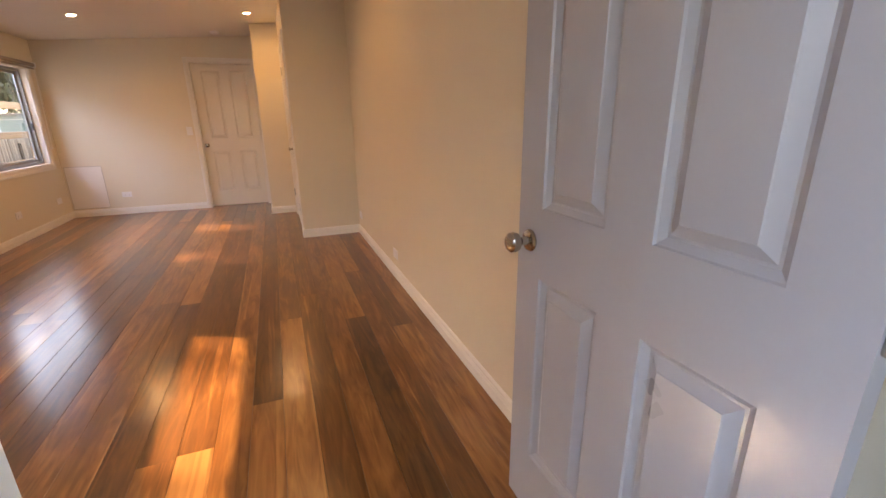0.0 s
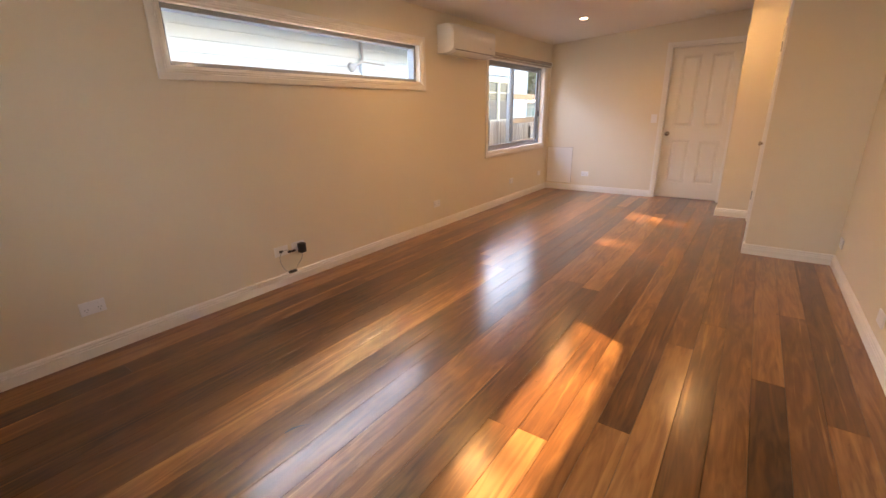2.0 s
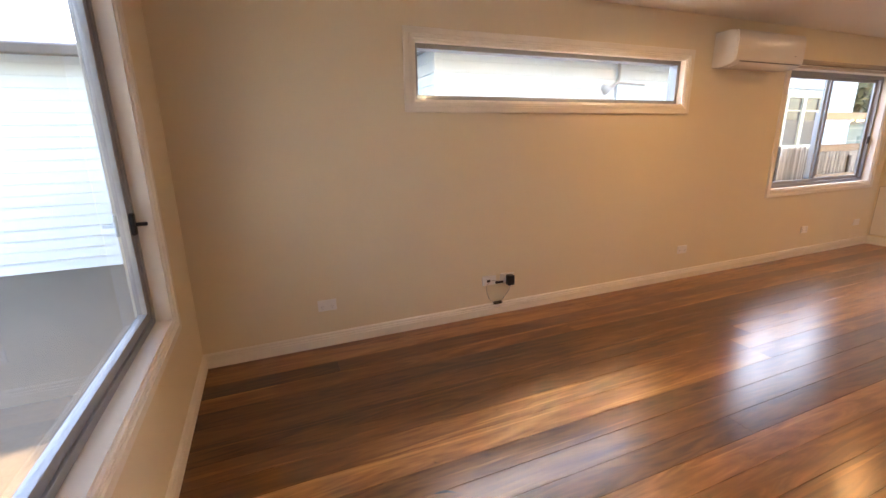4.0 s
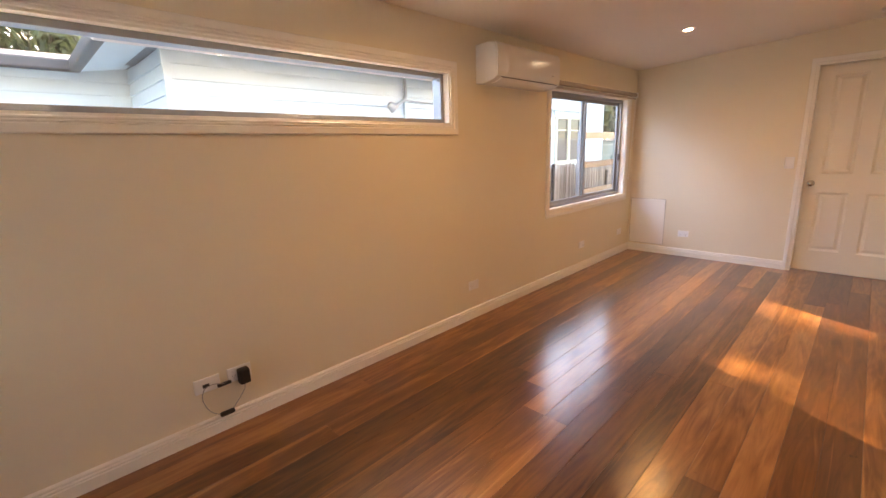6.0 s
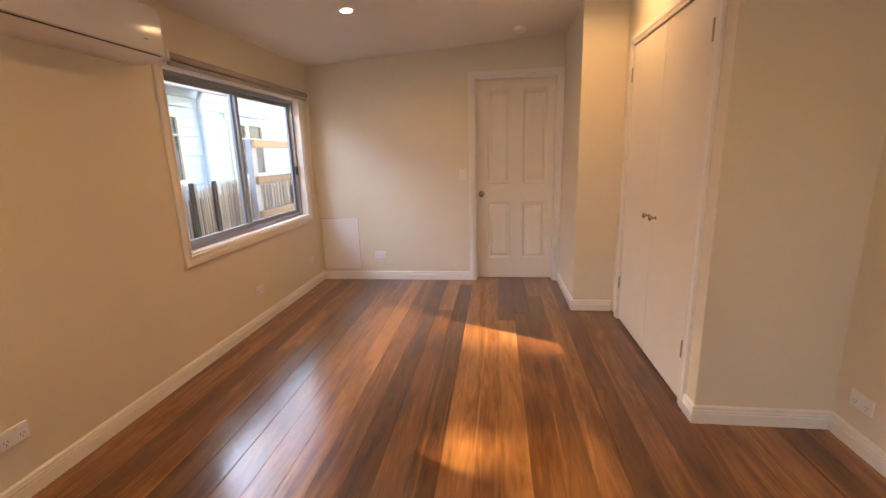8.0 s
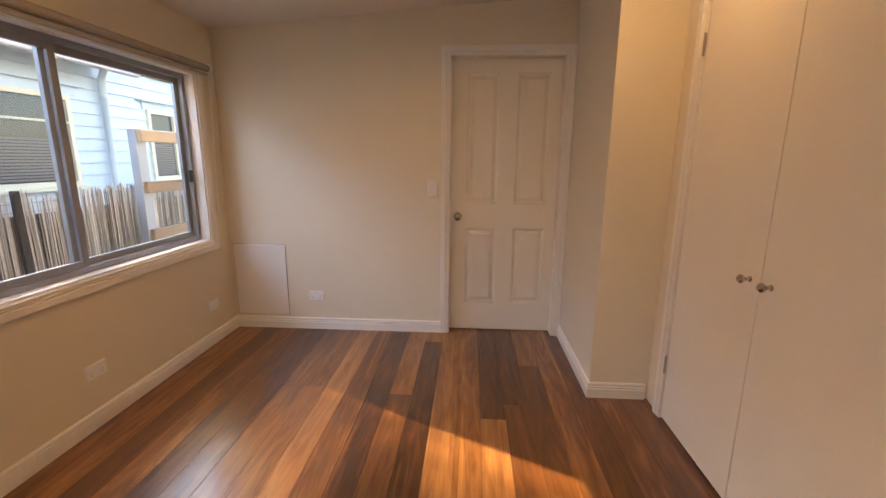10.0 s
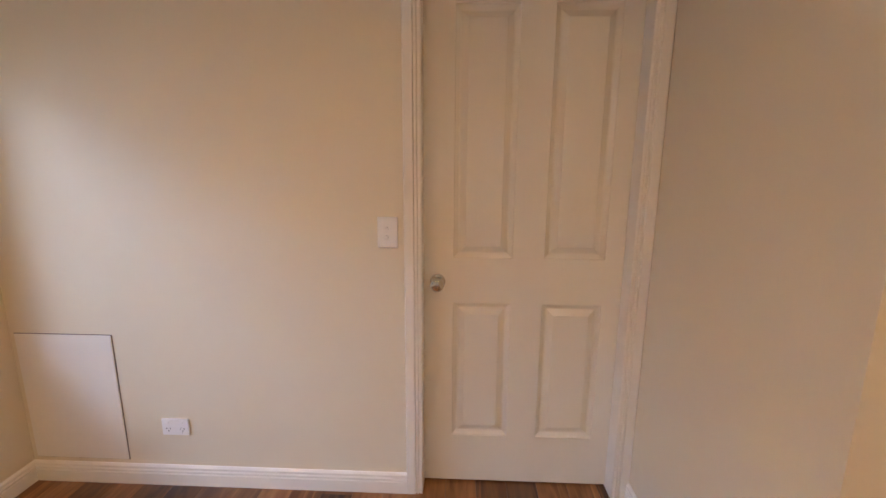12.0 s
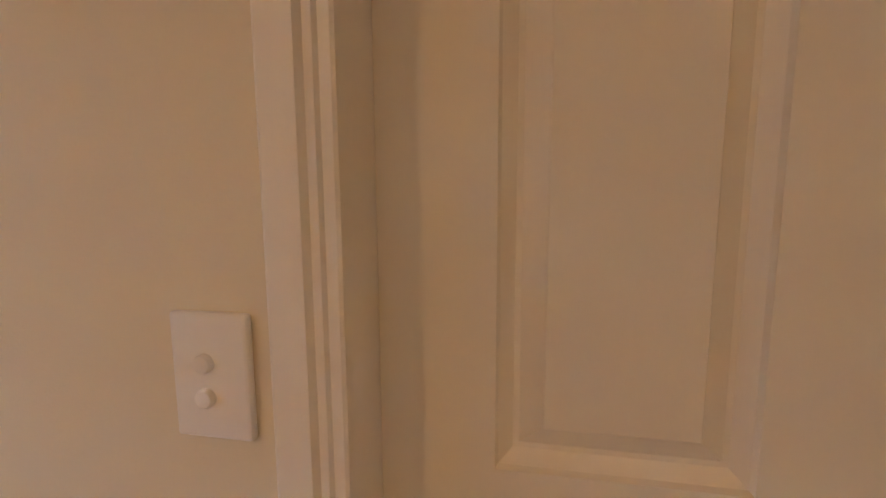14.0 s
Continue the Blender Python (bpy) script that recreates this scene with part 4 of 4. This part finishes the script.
# ---- planting ----
def leaf_cloud(bm, centre, size, n, rnd, leaf=(0.05, 0.02)):
    for _ in range(n):
        while True:
            p = Vector((rnd.uniform(-1, 1), rnd.uniform(-1, 1), rnd.uniform(-1, 1)))
            if p.length < 1:
                break
        p = Vector((p.x * size[0], p.y * size[1], p.z * size[2])) + Vector(centre)
        q = Euler((rnd.uniform(0, 6.3), rnd.uniform(0, 6.3), rnd.uniform(0, 6.3))).to_matrix()
        s = rnd.uniform(0.6, 1.3)
        a, b = leaf[0] * s, leaf[1] * s
        vs = [bm.verts.new(p + q @ Vector(c)) for c in ((-a, 0, 0), (-0.2 * a, -b, 0.006), (a, 0, 0), (-0.2 * a, b, 0.006))]
        bm.faces.new(vs)


def bush(name, m, clumps, label, seed, n, leaf, trunk_h=0.3):
    rnd = random.Random(seed)
    t = thing(name, m, label, "bush" if name == "hedge" else "tree")
    bm = bmesh.new()
    for c, s in clumps:
        leaf_cloud(bm, c, s, n, rnd, leaf)
    part("crown" if name == "tree" else "foliage", bm, M_HEDGE, t)
    bm = bmesh.new()
    lathe(bm, ((0.09, 0.0), (0.06, trunk_h * 0.5), (0.035, trunk_h)), 10)
    for c, s in clumps:
        tube(bm, curve_points(((0, 0, trunk_h * 0.6), (c[0] * 0.4, c[1] * 0.4, (trunk_h * 0.6 + c[2]) / 2), c), 4), 0.018, 6)
    part("trunk", bm, M_BARK, t, "", True)
    return t


rnd = random.Random(9)
for x in (-3.6, -2.6, -1.6, -0.7):
    cl = [((rnd.uniform(-0.4, 0.4), rnd.uniform(-0.35, 0.35), 0.30 + k * 0.24), (0.55, 0.45, 0.32)) for k in range(5)]
    bush("hedge", pose(x, -3.8 + rnd.uniform(-0.2, 0.2), -0.4), cl, "dense green garden hedge outside the front window", int(x * 10), 420, (0.07, 0.022), 0.5)
rnd = random.Random(9)
for _ in range(52):
    rnd.random()
for (x, y, h, n) in ((-12.9, 7.3, 9.7, 330), (-13.2, 8.9, 9.8, 330), (-13.0, 10.6, 9.6, 330), (-12.8, 12.3, 8.6, 330), (-7.4, 16.0, 4.6, 420), (-5.6, 18.5, 3.4, 420), (-12.9, 2.2, 6.3, 420), (-12.4, 0.0, 7.0, 420), (1.5, -9.0, 4.0, 330)):
    cl = [((rnd.uniform(-1.2, 1.2), rnd.uniform(-1.3, 1.3), h * 0.5 + rnd.uniform(0, h * 0.46)), (0.85, 0.85, 0.6)) for k in range(22)]
    bush("tree", pose(x, y, -0.4), cl, "leafy olive-green tree beyond the neighbouring roof", int(x * 7 + y), n, (0.13, 0.04), h * 0.6)

# a low shed past the end of the house
shed = thing("garden_shed", pose(-6.2, 14.3, -0.4), "low teal-grey garden shed beyond the house", "shed")
part("wall", boxes((-2.2, 2.0, 0.0, 1.6, 0.0, 1.86)), M_TEAL, shed, "teal-grey sheet wall")
for q in range(6):
    part("rib", boxes((-2.2, 2.0, -0.012, 0.0, 0.25 + q * 0.3, 0.275 + q * 0.3)), M_PIPEGREY, shed, "pale sheet joint")
part("roof", boxes((-2.3, 2.1, -0.12, 1.7, 1.862, 1.91), bevel=0.01), M_ROOF, shed, "flat sheet roof")

# ---- floor boards ----
floor = structure("floor", boxes((XW - 0.02, XE + 0.02, YS - TH, YN + TH, -0.06, -0.016)), M_SUBFLOOR, "polished reddish-brown hardwood floorboards")
bm = bmesh.new()
prof = ((-0.5, -0.016), (0.5, -0.016), (0.5, -0.0012), (0.4915, 0.0), (-0.4915, 0.0), (-0.5, -0.0012))
extrude_y(bm, prof, -0.5, 0.5)
bmesh.ops.recalc_face_normals(bm, faces=bm.faces)
plank_mesh = bpy.data.meshes.new("plank")
bm.to_mesh(plank_mesh)
bm.free()
plank_mesh.materials.append(M_FLOOR)
rnd = random.Random(21)
PW = 0.130
x = XW - 0.028
row = 0
while x < XE + 0.01:
    y = YS - TH + 0.01 - rnd.uniform(0.0, 2.0)
    while y < YN + TH:
        ln = rnd.choice((2.1, 2.7, 3.3, 3.9, 4.5, 5.1, 5.7)) + rnd.uniform(-0.12, 0.12)
        y0, y1 = max(y, YS - TH + 0.01), min(y + ln, YN + TH)
        if y1 - y0 > 0.01:
            p = new("plank", plank_mesh)
            p.parent = floor
            p.location = (x + PW / 2, (y0 + y1) / 2, rnd.uniform(-0.0003, 0.0))
            p.scale = (PW - 0.0006, y1 - y0 - 0.0006, 1.0)
        y += ln
    x += PW
    row += 1

# a dark curved gum vein in one board
bm = bmesh.new()
rings = []
for i in range(13):
    u = i / 12
    c = Vector((-1.085 + 0.040 * u - 0.012 * math.sin(math.pi * u), 1.100 + 0.095 * u, 0.0))
    w = 0.0012 + 0.0062 * math.sin(math.pi * min(1.0, u * 1.15 + 0.02)) * (1.0 - 0.75 * u) ** 0.6
    side = Vector((0.92, -0.39, 0.0))
    rings.append([bm.verts.new(c + side * w + Vector((0, 0, 0.0002))), bm.verts.new(c + Vector((0, 0, 0.0007))), bm.verts.new(c - side * w + Vector((0, 0, 0.0002)))])
for a, b in zip(rings, rings[1:]):
    for k in range(2):
        bm.faces.new((a[k], a[k + 1], b[k + 1], b[k]))
part("gum_vein", bm, M_DARKWOOD, floor, "dark curved gum vein in a floorboard")
